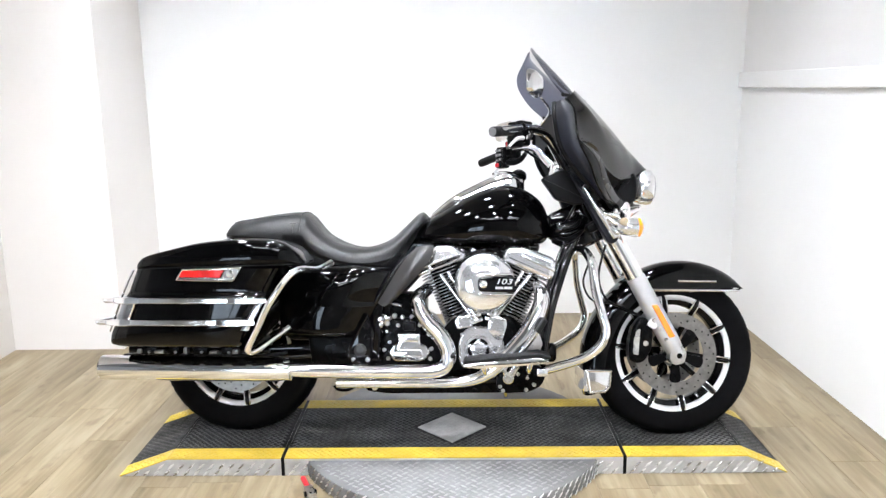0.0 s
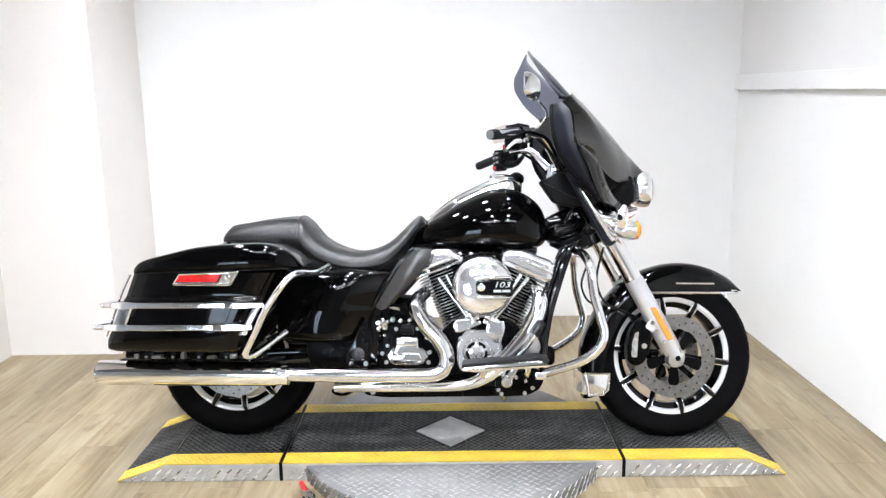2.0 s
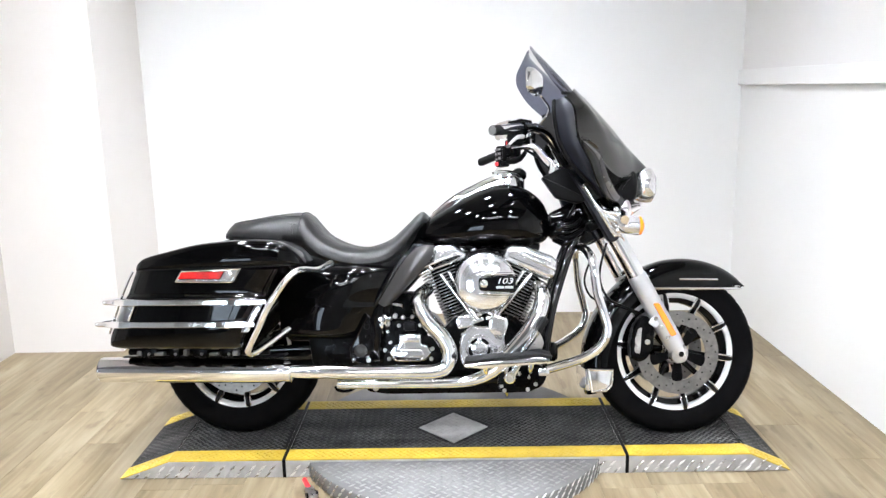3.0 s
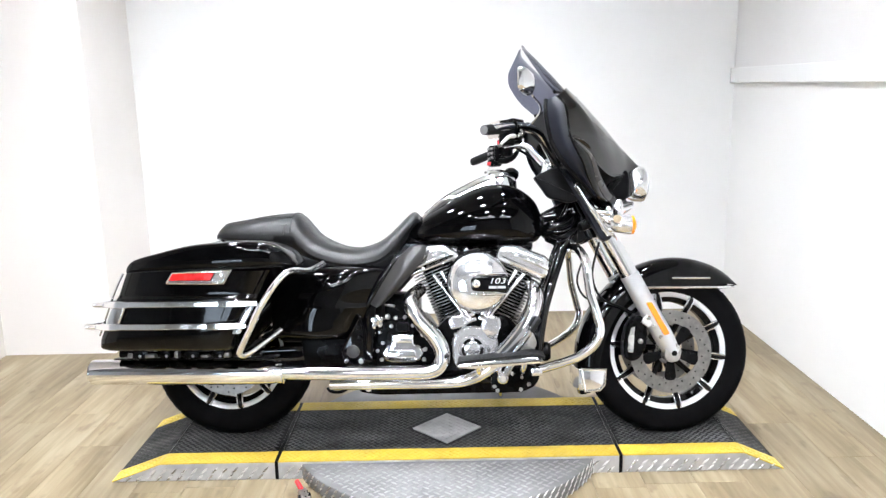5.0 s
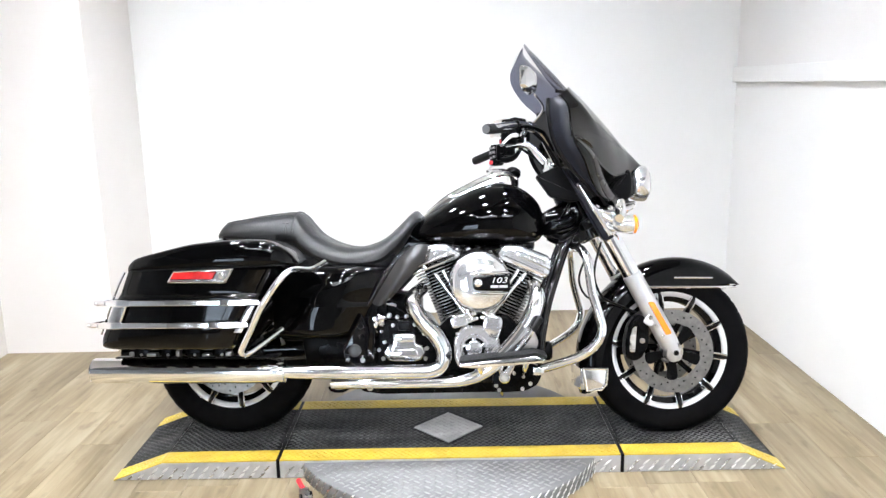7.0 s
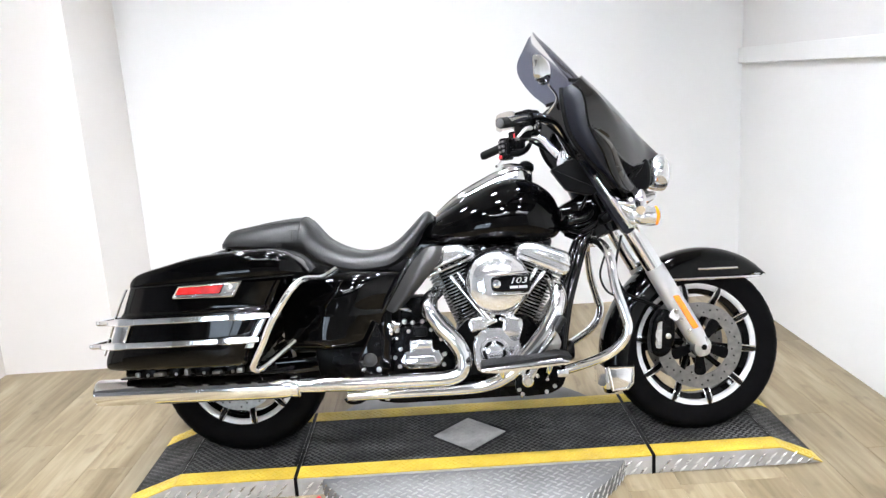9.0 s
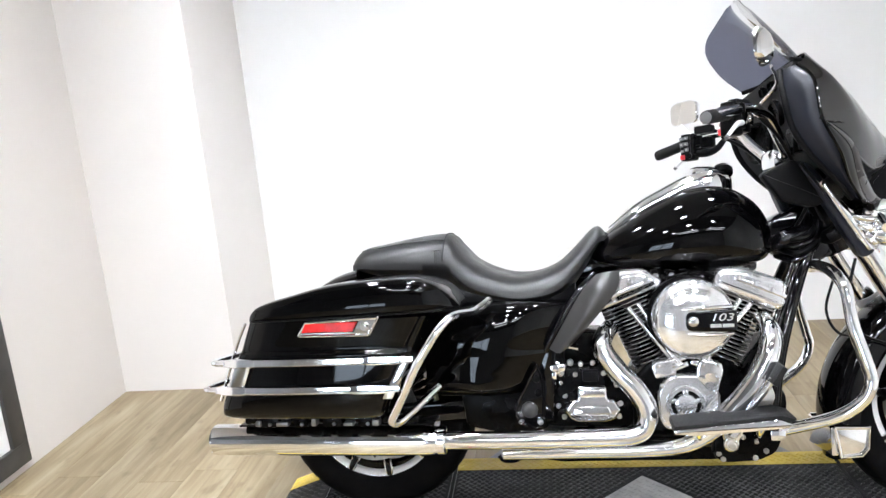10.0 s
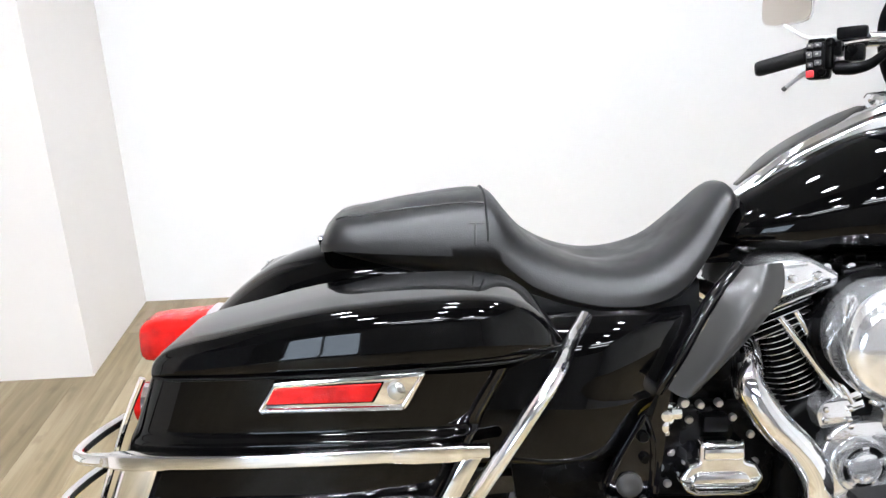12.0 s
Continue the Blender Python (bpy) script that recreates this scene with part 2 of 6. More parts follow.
PICFR = mat("dark_picture_frame", (0.04, 0.039, 0.037), 0.4, vary=0.2, rough_vary=0.1)
PICIN = mat("white_poster_paper", (0.78, 0.78, 0.77), 0.5, vary=0.03)


# ---- mesh helpers ----
def part(name, bm, material, parent=None, label="", m=None, kind="", category="", sharp=38.0, flat=False):
    """Links a bmesh as one mesh object, under a thing or a part if one is given."""
    if m is not None:
        bm.transform(m)
    bmesh.ops.remove_doubles(bm, verts=bm.verts, dist=1e-6)
    bmesh.ops.recalc_face_normals(bm, faces=bm.faces)
    lim = radians(sharp)
    for f in bm.faces:
        f.smooth = not flat
    for e in bm.edges:
        if len(e.link_faces) == 2 and e.calc_face_angle(0.0) > lim:
            e.smooth = False
    me = bpy.data.meshes.new(name)
    bm.to_mesh(me)
    bm.free()
    me.materials.append(material)
    ob = new(name, me)
    if parent is not None:
        ob.parent = parent
    return tagged(ob, label=label, kind=kind, category=category)


def root(name, m, label, category, group=""):
    ob = new(name)
    ob.matrix_world = m
    return tagged(ob, label, category, group)


def box(x0, x1, y0, y1, z0, z1, bevel=0.0, seg=2):
    bm = bmesh.new()
    bmesh.ops.create_cube(bm, size=1.0)
    bm.transform(Matrix.LocRotScale(((x0 + x1) / 2, (y0 + y1) / 2, (z0 + z1) / 2), None, (x1 - x0, y1 - y0, z1 - z0)))
    if bevel:
        bmesh.ops.bevel(bm, geom=bm.edges[:], offset=bevel, segments=seg, affect="EDGES", profile=0.6)
    return bm


def merge(*bms):
    out = bmesh.new()
    for b in bms:
        me = bpy.data.meshes.new("tmp")
        b.to_mesh(me)
        b.free()
        out.from_mesh(me)
        bpy.data.meshes.remove(me)
    return out


def loft(rings, caps=True, closed=True):
    """Skin between rings of equal length; caps close the two ends."""
    bm = bmesh.new()
    vs = [[bm.verts.new(p) for p in r] for r in rings]
    n = len(rings[0])
    for a, b in zip(vs, vs[1:]):
        for i in range(n if closed else n - 1):
            j = (i + 1) % n
            bm.faces.new((a[i], a[j], b[j], b[i]))
    if caps and closed:
        bm.faces.new(vs[0][::-1])
        bm.faces.new(vs[-1])
    return bm


def spline(pts, per=6):
    """A smooth line through the points."""
    p = [Vector(q) for q in pts]
    out = []
    for i in range(len(p) - 1):
        a, b, c, d = p[max(i - 1, 0)], p[i], p[i + 1], p[min(i + 2, len(p) - 1)]
        for k in range(per):
            t = k / per
            out.append(0.5 * ((2 * b) + (c - a) * t + (2 * a - 5 * b + 4 * c - d) * t * t + (3 * b - a - 3 * c + d) * t ** 3))
    out.append(p[-1])
    return out


def interp(table, x):
    """Smooth lookup in rows of (x, v, v, ...)."""
    xs = [r[0] for r in table]
    if x <= xs[0]:
        return table[0][1:]
    if x >= xs[-1]:
        return table[-1][1:]
    i = max(k for k in range(len(xs)) if xs[k] <= x)
    i = min(i, len(xs) - 2)
    t = (x - xs[i]) / (xs[i + 1] - xs[i])
    out = []
    for c in range(1, len(table[0])):
        a, b = table[i][c], table[i + 1][c]
        ma = (table[i + 1][c] - table[max(i - 1, 0)][c]) / (xs[i + 1] - xs[max(i - 1, 0)])
        mb = (table[min(i + 2, len(xs) - 1)][c] - a) / (xs[min(i + 2, len(xs) - 1)] - xs[i])
        h = xs[i + 1] - xs[i]
        out.append((2 * t ** 3 - 3 * t * t + 1) * a + (t ** 3 - 2 * t * t + t) * h * ma + (3 * t * t - 2 * t ** 3) * b + (t ** 3 - t * t) * h * mb)
    return out


def tube(pts, r, seg=12, per=6, smooth=True, caps=True):
    """A pipe along the points; r a number or one per point."""
    n0 = len(pts)
    rs = r if isinstance(r, (list, tuple)) else [r] * n0
    if smooth:
        line = spline(pts, per)
        rad = [rs[min(int(k / per), n0 - 2)] * (1 - (k % per) / per) + rs[min(int(k / per) + 1, n0 - 1)] * ((k % per) / per) for k in range(len(line))]
        rad[-1] = rs[-1]
    else:
        line, rad = [Vector(p) for p in pts], rs
    rings = []
    up = None
    for i, p in enumerate(line):
        d = (line[min(i + 1, len(line) - 1)] - line[max(i - 1, 0)]).normalized()
        if up is None:
            up = d.orthogonal().normalized()
        up = (up - d * up.dot(d)).normalized()
        side = d.cross(up)
        rings.append([p + (up * math.cos(2 * math.pi * k / seg) + side * math.sin(2 * math.pi * k / seg)) * rad[i] for k in range(seg)])
    return loft(rings, caps)


def revolve(profile, seg=64, close=False):
    """Turns (radius, height) rows about the y axis; height runs along y."""
    bm = bmesh.new()
    rings = [[bm.verts.new((r * math.cos(2 * math.pi * k / seg), h, r * math.sin(2 * math.pi * k / seg))) for k in range(seg)] for r, h in profile]
    pairs = list(zip(rings, rings[1:])) + ([(rings[-1], rings[0])] if close else [])
    for a, b in pairs:
        for i in range(seg):
            j = (i + 1) % seg
            bm.faces.new((a[i], a[j], b[j], b[i]))
    if not close:
        bm.faces.new(rings[0])
        bm.faces.new(rings[-1][::-1])
    return bm


def plate(outline, y0, y1, bevel=0.004, seg=2, round_corners=0):
    """An outline in x and z, as thick as y0 to y1, with rounded rims."""
    pts = [Vector((x, 0, z)) for x, z in outline]
    if round_corners:
        pts = rounded(pts, round_corners)
    bm = bmesh.new()
    a = [bm.verts.new((p.x, y0, p.z)) for p in pts]
    b = [bm.verts.new((p.x, y1, p.z)) for p in pts]
    n = len(pts)
    fa, fb = bm.faces.new(a), bm.faces.new(b[::-1])
    for i in range(n):
        bm.faces.new((a[i], b[i], b[(i + 1) % n], a[(i + 1) % n]))
    if bevel:
        bmesh.ops.recalc_face_normals(bm, faces=bm.faces)
        rim = [e for e in bm.edges if abs(e.verts[0].co.y - e.verts[1].co.y) < 1e-6]
        bmesh.ops.bevel(bm, geom=rim, offset=bevel, segments=seg, affect="EDGES", profile=0.6)
    return bm


def rounded(pts, r, k=4):
    """The outline with its corners rounded by about r."""
    out = []
    n = len(pts)
    for i in range(n):
        p, a, b = pts[i], pts[i - 1], pts[(i + 1) % n]
        da, db = (a - p), (b - p)
        q = min(r, da.length * 0.45, db.length * 0.45)
        s, e = p + da.normalized() * q, p + db.normalized() * q
        for j in range(k + 1):
            t = j / k
            out.append(s * (1 - t) ** 2 + p * 2 * t * (1 - t) + e * t * t)
    return out


def oval(cy, cz, hy, hz, n=2.0, seg=28):
    """A superellipse as rows of (y, z)."""
    out = []
    for k in range(seg):
        a = 2 * math.pi * k / seg
        c, s = math.cos(a), math.sin(a)
        out.append((cy + hy * math.copysign(abs(c) ** (2 / n), c), cz + hz * math.copysign(abs(s) ** (2 / n), s)))
    return out


def at(x, y, z, rx=0, ry=0, rz=0):
    return pose(x, y, z, rx, ry, rz)


def bolt(x, y, z, r=0.007, h=0.006):
    """A domed bolt head facing the near side."""
    bm = revolve([(r, 0), (r, -h * 0.6), (r * 0.75, -h), (r * 0.3, -h * 1.05)], 12)
    bm.transform(at(x, y, z))
    return bm


def surface(rows, thick, per=5, perv=5):
    """A shell through a grid of points (rows of equal length), smoothed both ways, thickened along its normals."""
    fine = [spline(r, per) for r in rows]
    cols = list(zip(*fine))
    grid = list(zip(*[spline(c, perv) for c in cols]))
    bm = bmesh.new()
    vs = [[bm.verts.new(p) for p in r] for r in grid]
    for a, b in zip(vs, vs[1:]):
        for i in range(len(a) - 1):
            bm.faces.new((a[i], a[i + 1], b[i + 1], b[i]))
    bmesh.ops.recalc_face_normals(bm, faces=bm.faces)
    if thick:
        bmesh.ops.solidify(bm, geom=bm.faces[:], thickness=thick)
    return bm


# ---- the room ----
def setting(name, bm, material, label):
    ob = part(name, bm, material, kind="structure", flat=True)
    return tagged(ob, label=label)


XF = -4.6                                                 # the far side of the showroom
YD = 1.2                                                  # where the white bay ends and the grey showroom begins
setting("floor_showroom", box(XF - 0.2, XR + 0.2, YS - 0.2, YD, -0.12, 0.0), PLANK, "light oak vinyl floor of the showroom")
FLOOR = setting("floor", box(XL - 0.2, XR + 0.2, YD, YB + 0.2, -0.12, -0.006), BASEGAP, "light oak vinyl plank floor of the photo bay")
setting("wall_back", box(XL - 0.15, XR + 0.15, YB, YB + 0.15, -0.1, ZC), WALL, "plain bright white painted wall behind the motorcycle")
setting("wall_right", box(XR, XR + 0.15, YD, YB, -0.1, 1.37), WALL, "plain white painted side wall below a ledge")
setting("wall_right_upper", box(XR, XR + 0.15, YD, YB, 1.37, ZC), UPPERSHADE, "side wall above a ledge, its shade painted in as pale grey")
setting("wall_left", box(XL - 0.15, XL, YD, YB, -0.1, ZC), DIMWALL, "plain warm-white side wall beside the column, darkened for light fall-off")
setting("wall_right_far", box(XR, XR + 0.15, YS, YD, -0.1, ZC), LGREYW, "light grey painted showroom wall")
setting("wall_left_far", box(XF - 0.15, XF, YS, YD, -0.1, ZC), GREYW, "grey painted showroom wall")
setting("wall_return", box(XF, XL - 0.15, YD, YD + 0.15, -0.1, ZC), GREYW, "grey wall beside the opening of the bay")
setting("column", box(XL, COLX, COLY, YB, -0.006, ZC), COLW, "square warm-white painted column in the corner")
setting("ceiling", box(XL - 0.15, XR + 0.15, YD, YB + 0.15, ZC, ZC + 0.12), CEIL, "grey painted ceiling with round lights")
setting("ceiling_showroom", box(XF - 0.15, XR + 0.15, YS - 0.15, YD, ZC, ZC + 0.12), CEILD, "dark grey painted showroom ceiling with battens")
setting("trim", box(XR - 0.024, XR, YD, YB, 1.372, 1.458, 0.004), WALL, "narrow white ledge along the side wall")

# the wall behind the camera, with a wide window opening
WX0, WX1, WZ0, WZ1 = -3.7, -2.1, 0.40, 1.95
WXM = (WX0 + WX1) / 2
south = merge(box(XF - 0.15, WX0, YS - 0.15, YS, -0.1, ZC), box(WX1, XR + 0.15, YS - 0.15, YS, -0.1, ZC),
              box(WX0, WX1, YS - 0.15, YS, -0.1, WZ0), box(WX0, WX1, YS - 0.15, YS, WZ1, ZC))
setting("wall_south", south, GREYW, "grey wall with a window at the far end")
win = setting("window_1", merge(box(WX0, WX1, YS - 0.1, YS - 0.05, WZ0, WZ0 + 0.05), box(WX0, WX1, YS - 0.1, YS - 0.05, WZ1 - 0.05, WZ1),
                                box(WX0, WX0 + 0.05, YS - 0.1, YS - 0.05, WZ0 + 0.05, WZ1 - 0.05), box(WX1 - 0.05, WX1, YS - 0.1, YS - 0.05, WZ0 + 0.05, WZ1 - 0.05),
                                box(WXM - 0.025, WXM + 0.025, YS - 0.1, YS - 0.05, WZ0 + 0.05, WZ1 - 0.05)), WHITEPL, "white framed window with a middle bar")
for wx in (WX0 + 0.05, WXM + 0.025):
    pane = part("pane", box(wx, wx + (WX1 - WX0) / 2 - 0.075, YS - 0.078, YS - 0.072, WZ0 + 0.05, WZ1 - 0.05), tinted_glass("window_glass", (0.96, 0.97, 0.97)), win)
    pane.visible_shadow = False
setting("backdrop", box(WX0 - 0.6, WX1 + 0.6, YS - 0.75, YS - 0.7, 0.0, 2.7), DAY, "pale blue daylight outside the window")


# ---- ceiling lights ----
def ceiling_light():
    """A twin-tube batten under the ceiling."""
    r = root("ceiling_light", Matrix.Identity(4), "white twin-tube fluorescent batten fixed under the ceiling", "ceiling light", "ceiling battens")
    part("housing", box(-0.6, 0.6, -0.07, 0.07, -0.035, 0, 0.006), WHITEPL, r)
    for y in (-0.04, 0.04):
        part("tube", tube([(-0.57, y, -0.055), (0.57, y, -0.055)], 0.016, 10, smooth=False), TUBE, r, "glowing white fluorescent tube")
    for x in (-0.585, 0.585):
        part("end_cap", box(x - 0.014, x + 0.014, -0.062, 0.062, -0.075, -0.034, 0.004), WHITEPL, r)
    return r


def downlight():
    """A small round surface spot."""
    r = root("downlight", Matrix.Identity(4), "round white surface-mounted can light, lit", "downlight", "round downlights")
    ring = revolve([(0.086, 0), (0.100, 0), (0.100, 0.085), (0.086, 0.085)], 32, close=True)
    ring.transform(Matrix.Rotation(radians(-90), 4, "X"))
    part("ring", ring, WHITEPL, r)
    lens = revolve([(0.084, 0), (0.084, 0.012), (0.074, 0.014)], 32)
    lens.transform(at(0, 0, -0.02, 90))
    part("lens", lens, SPOTM, r, "glowing lens")
    return r


first = ceiling_light()
first.matrix_world = at(-0.9, -2.2, ZC, 0, 0, 0)
for x, y in ((0.7, -2.2), (-0.9, -1.5), (0.7, -1.5)):
    copy_thing(first, at(x, y, ZC))
spots = [(x, y) for y in (3.2, 1.85, 0.4, -1.0) for x in (-1.5, -0.58, 0.34)]
first = downlight()
first.matrix_world = at(spots[0][0], spots[0][1], ZC)
for x, y in spots[1:]:
    copy_thing(first, at(x, y, ZC))


# ---- the display platform ----
def treads(spots_, length, width, height, angle_pair):
    """Raised lozenges of a tread plate: rows of (x, y, which way, matrix) as one bmesh."""
    bm = bmesh.new()
    for p, which, m in spots_:
        a = radians(angle_pair[which])
        c, s = math.cos(a), math.sin(a)
        L, W = length / 2, width / 2
        base = [(-L, 0, 0), (-L * 0.3, -W, 0), (L * 0.3, -W, 0), (L, 0, 0), (L * 0.3, W, 0), (-L * 0.3, W, 0)]
        top = [(-L * 0.55, 0, height), (0, -W * 0.35, height), (L * 0.55, 0, height), (0, W * 0.35, height)]
        vb = [bm.verts.new(m @ Vector((p[0] + x * c - y * s, p[1] + x * s + y * c, z))) for x, y, z in base]
        vt = [bm.verts.new(m @ Vector((p[0] + x * c - y * s, p[1] + x * s + y * c, z))) for x, y, z in top]
        bm.faces.new(vt)
        bm.faces.new((vb[0], vb[1], vt[1], vt[0]))
        bm.faces.new((vb[1], vb[2], vt[1]))
        bm.faces.new((vb[2], vb[3], vt[2], vt[1]))
        bm.faces.new((vb[3], vb[4], vt[3], vt[2]))
        bm.faces.new((vb[4], vb[5], vt[3]))
        bm.faces.new((vb[5], vb[0], vt[0], vt[3]))
    return bm


def raw(name, bm, material, parent, label="", kind="stuff"):
    """Like part(), for a mesh too large to clean up."""
    me = bpy.data.meshes.new(name)
    bm.normal_update()
    bm.to_mesh(me)
    bm.free()
    me.materials.append(material)
    ob = new(name, me)
    ob.parent = parent
    return tagged(ob, label=label, kind=kind)


def grid(x0, x1, y0, y1, step, keep=lambda x, y: True, row=0.5):
    out = []
    ny, nx = int((y1 - y0) / (step * row)), int((x1 - x0) / step)
    for j in range(ny):
        for i in range(nx):
            x, y = x0 + (i + 0.5 + 0.5 * (j % 2)) * step, y0 + (j + 0.5) * step * row
            if x < x1 - step * 0.3 and keep(x, y):
                out.append(((x, y), j % 2))
    return out


EDGE = 0.08                       # width of the yellow border
DX, DY, DH = -0.172, 2.772, 0.135  # the bare diamond in the middle


def platform_section(x0, x1, ramp_to=None, diamond=False):
    """One section: plate sides, black tread top, yellow borders; ramp_to: where a sloping end reaches the floor."""
    r = root("platform_section", at(0, 0, 0), "black treadplate motorcycle platform with yellow painted edges and bare aluminium sides", "platform", "platform sections")
    top = PZ - 0.004
    outline = [(x0, 0), (x1, 0), (x1, top), (x0, top)]
    if ramp_to is not None:
        outline = [(ramp_to, 0.002), (x0, 0), (x0, top), (x1, top)] if ramp_to > x0 else [(ramp_to, 0.002), (x1, 0), (x1, top), (x0, top)]
    side = plate(outline, PY0, PY1, 0.0015, 1)
    part("body", side, SCUFF, r, "bare aluminium diamond-plate body")
    # lies of the top surface: the flat and the slope
    decks = [(x0, x1, Matrix.Translation((0, 0, top)))]
    if ramp_to is not None:
        knee = x1 if ramp_to > x0 else x0
        run = ramp_to - knee
        ang = math.atan2(top, abs(run))
        length = math.hypot(run, top)
        sgn = 1 if run > 0 else -1
        turn = Matrix.Translation((knee, 0, top)) @ Matrix.Rotation(sgn * ang, 4, "Y") @ Matrix.Translation((-knee, 0, 0))
        decks.append((knee, knee + length, turn) if sgn > 0 else (knee - length, knee, turn))
    inside = lambda x, y: not (diamond and abs(x - DX) + abs(y - DY) < DH + 0.012)
    spots_, ys = [], []
    for k, (a, b, m) in enumerate(decks):
        deck = box(a + 0.002, b - 0.002, PY0 + EDGE, PY1 - EDGE, 0, 0.003, 0)
        deck.transform(m)
        part("deck" if k == 0 else "ramp_deck", deck, MAT, r, "worn black painted tread surface", flat=True)
        for y in (PY0, PY1 - EDGE):
            strip = box(a + 0.001, b - 0.001, y, y + EDGE, 0.0, 0.0042, 0)
            strip.transform(m)
            part("border", strip, YELLOW, r, "yellow painted edge strip", flat=True)
            ys += [(p, w, m @ Matrix.Translation((0, 0, 0.0042))) for p, w in grid(a + 0.004, b - 0.004, y + 0.004, y + EDGE - 0.004, 0.026)]
        spots_ += [(p, w, m @ Matrix.Translation((0, 0, 0.003))) for p, w in grid(a + 0.004, b - 0.004, PY0 + EDGE, PY1 - EDGE, 0.026, inside)]
    raw("tread_pattern", treads(spots_, 0.0245, 0.0074, 0.003, (40, -40)), MATT, r, "raised black lozenge treads")
    raw("border_treads", treads(ys, 0.0245, 0.0074, 0.0022, (40, -40)), YELLOW, r, "raised lozenges under yellow paint")
    # lozenges on the near side face
    face = Matrix.Translation((0, PY0, 0)) @ Matrix.Rotation(radians(90), 4, "X")
    lo, hi = min(x0, ramp_to if ramp_to is not None else x0), max(x1, ramp_to if ramp_to is not None else x1)

    def below(x, z):
        if ramp_to is None or x0 <= x <= x1:
            return z < top - 0.006
        knee = x1 if ramp_to > x0 else x0
        return z < top * (ramp_to - x) / (ramp_to - knee) - 0.006
    raw("side_treads", treads([(p, w, face) for p, w in grid(lo + 0.006, hi - 0.006, 0.0, top + 0.02, 0.037, below, 0.68)], 0.038, 0.0085, 0.0026, (42, 42)), TREADB, r,
        "raised bright lozenges")
    if diamond:
        # black strips added in the open gaps, standing in for their shade
        for xa, xb in ((x0 - 0.0118, x0 - 0.0002), (x1 + 0.0002, x1 + 0.0118)):
            part("joint_strip", box(xa, xb, PY0 - 0.001, PY1 - 0.002, 0.0, top + 0.004), PLASTIC, r, "black strip standing in for the dark gap between sections")
        d = bmesh.new()
        h = DH
        bmesh.ops.create_cone(d, cap_ends=True, segments=4, radius1=h, radius2=h, depth=0.004)
        d.transform(at(DX, DY, top + 0.005))
        part("diamond_plate", d, SCUFF, r, "bare worn aluminium diamond set in the black deck", flat=True)
        dd = Matrix.Translation((0, 0, top + 0.007))
        raw("diamond_treads", treads([(p, w, dd) for p, w in grid(DX - h, DX + h, DY - h, DY + h, 0.030, lambda x, y: abs(x - DX) + abs(y - DY) < h - 0.012)],
                                     0.027, 0.0078, 0.0018, (40, -40)), SCUFF, r)
    return r


platform_section(-0.787, 0.451, diamond=True)
platform_section(-1.213, -0.799, ramp_to=-1.396)
platform_section(0.463, 0.903, ramp_to=1.05)


def turntable():
    r = root("turntable", at(0, 0, 0), "round aluminium diamond-plate turntable under the platform, scuffed", "turntable")
    R, cx, cy, h = 0.592, -0.172, 2.785, 0.058
    rim = revolve([(R - 0.004, 0), (R, 0.004), (R, h - 0.006), (R - 0.006, h)], 120)
    rim.transform(at(cx, cy, 0, 90))
    part("disc", rim, ALUPL, r, sharp=50)
    inside = lambda x, y: (x - cx) ** 2 + (y - cy) ** 2 < (R - 0.02) ** 2
    raw("disc_treads", treads([(p, w, Matrix.Translation((0, 0, h))) for p, w in grid(cx - R, cx + R, cy - R, PY0 - 0.004, 0.037, inside)], 0.033, 0.0095, 0.0026, (40, -40)),
        DISCT, r, "raised bright lozenges")
    side = []
    for k in range(54):
        for j in range(3):
            a = radians(180 + 180 * (k + 0.5 * (j % 2)) / 54)
            m = Matrix.Translation((cx + R * math.cos(a), cy + R * math.sin(a), 0.006 + j * 0.0225)) @ Matrix.Rotation(a + radians(90), 4, "Z") @ Matrix.Rotation(radians(90), 4, "X")
            side.append(((0, 0), 0, m))
    raw("rim_treads", treads(side, 0.032, 0.008, 0.0024, (42, 42)), TREADB, r, "raised bright lozenges")
    return r


turntable()


def ratchet_strap():
    """A small tie-down on the floor beside the turntable."""
    r = root("ratchet_strap", at(-0.685, 2.40, 0, 0, 0, -62) @ Matrix.Scale(0.8, 4), "red-handled metal ratchet tie-down lying beside the turntable", "tie-down strap")
    part("handle", tube([(-0.05, 0, 0.045), (-0.02, 0, 0.04), (0.02, 0, 0.034)], 0.011, 10), REDSW, r, "red plastic handle")
    part("frame_plate", plate([(0.01, 0.004), (0.075, 0.004), (0.08, 0.03), (0.03, 0.045), (0.01, 0.04)], -0.018, 0.018, 0.003), STEEL, r, "dark metal ratchet frame")
    part("spool", tube([(0.05, -0.026, 0.022), (0.05, 0.026, 0.022)], 0.012, 12, smooth=False), BLACKM, r)
    part("hook", tube([(0.075, 0, 0.015), (0.1, 0, 0.012), (0.115, 0, 0.02), (0.118, 0, 0.035)], 0.005, 8), STEEL, r)
    return r


ratchet_strap()


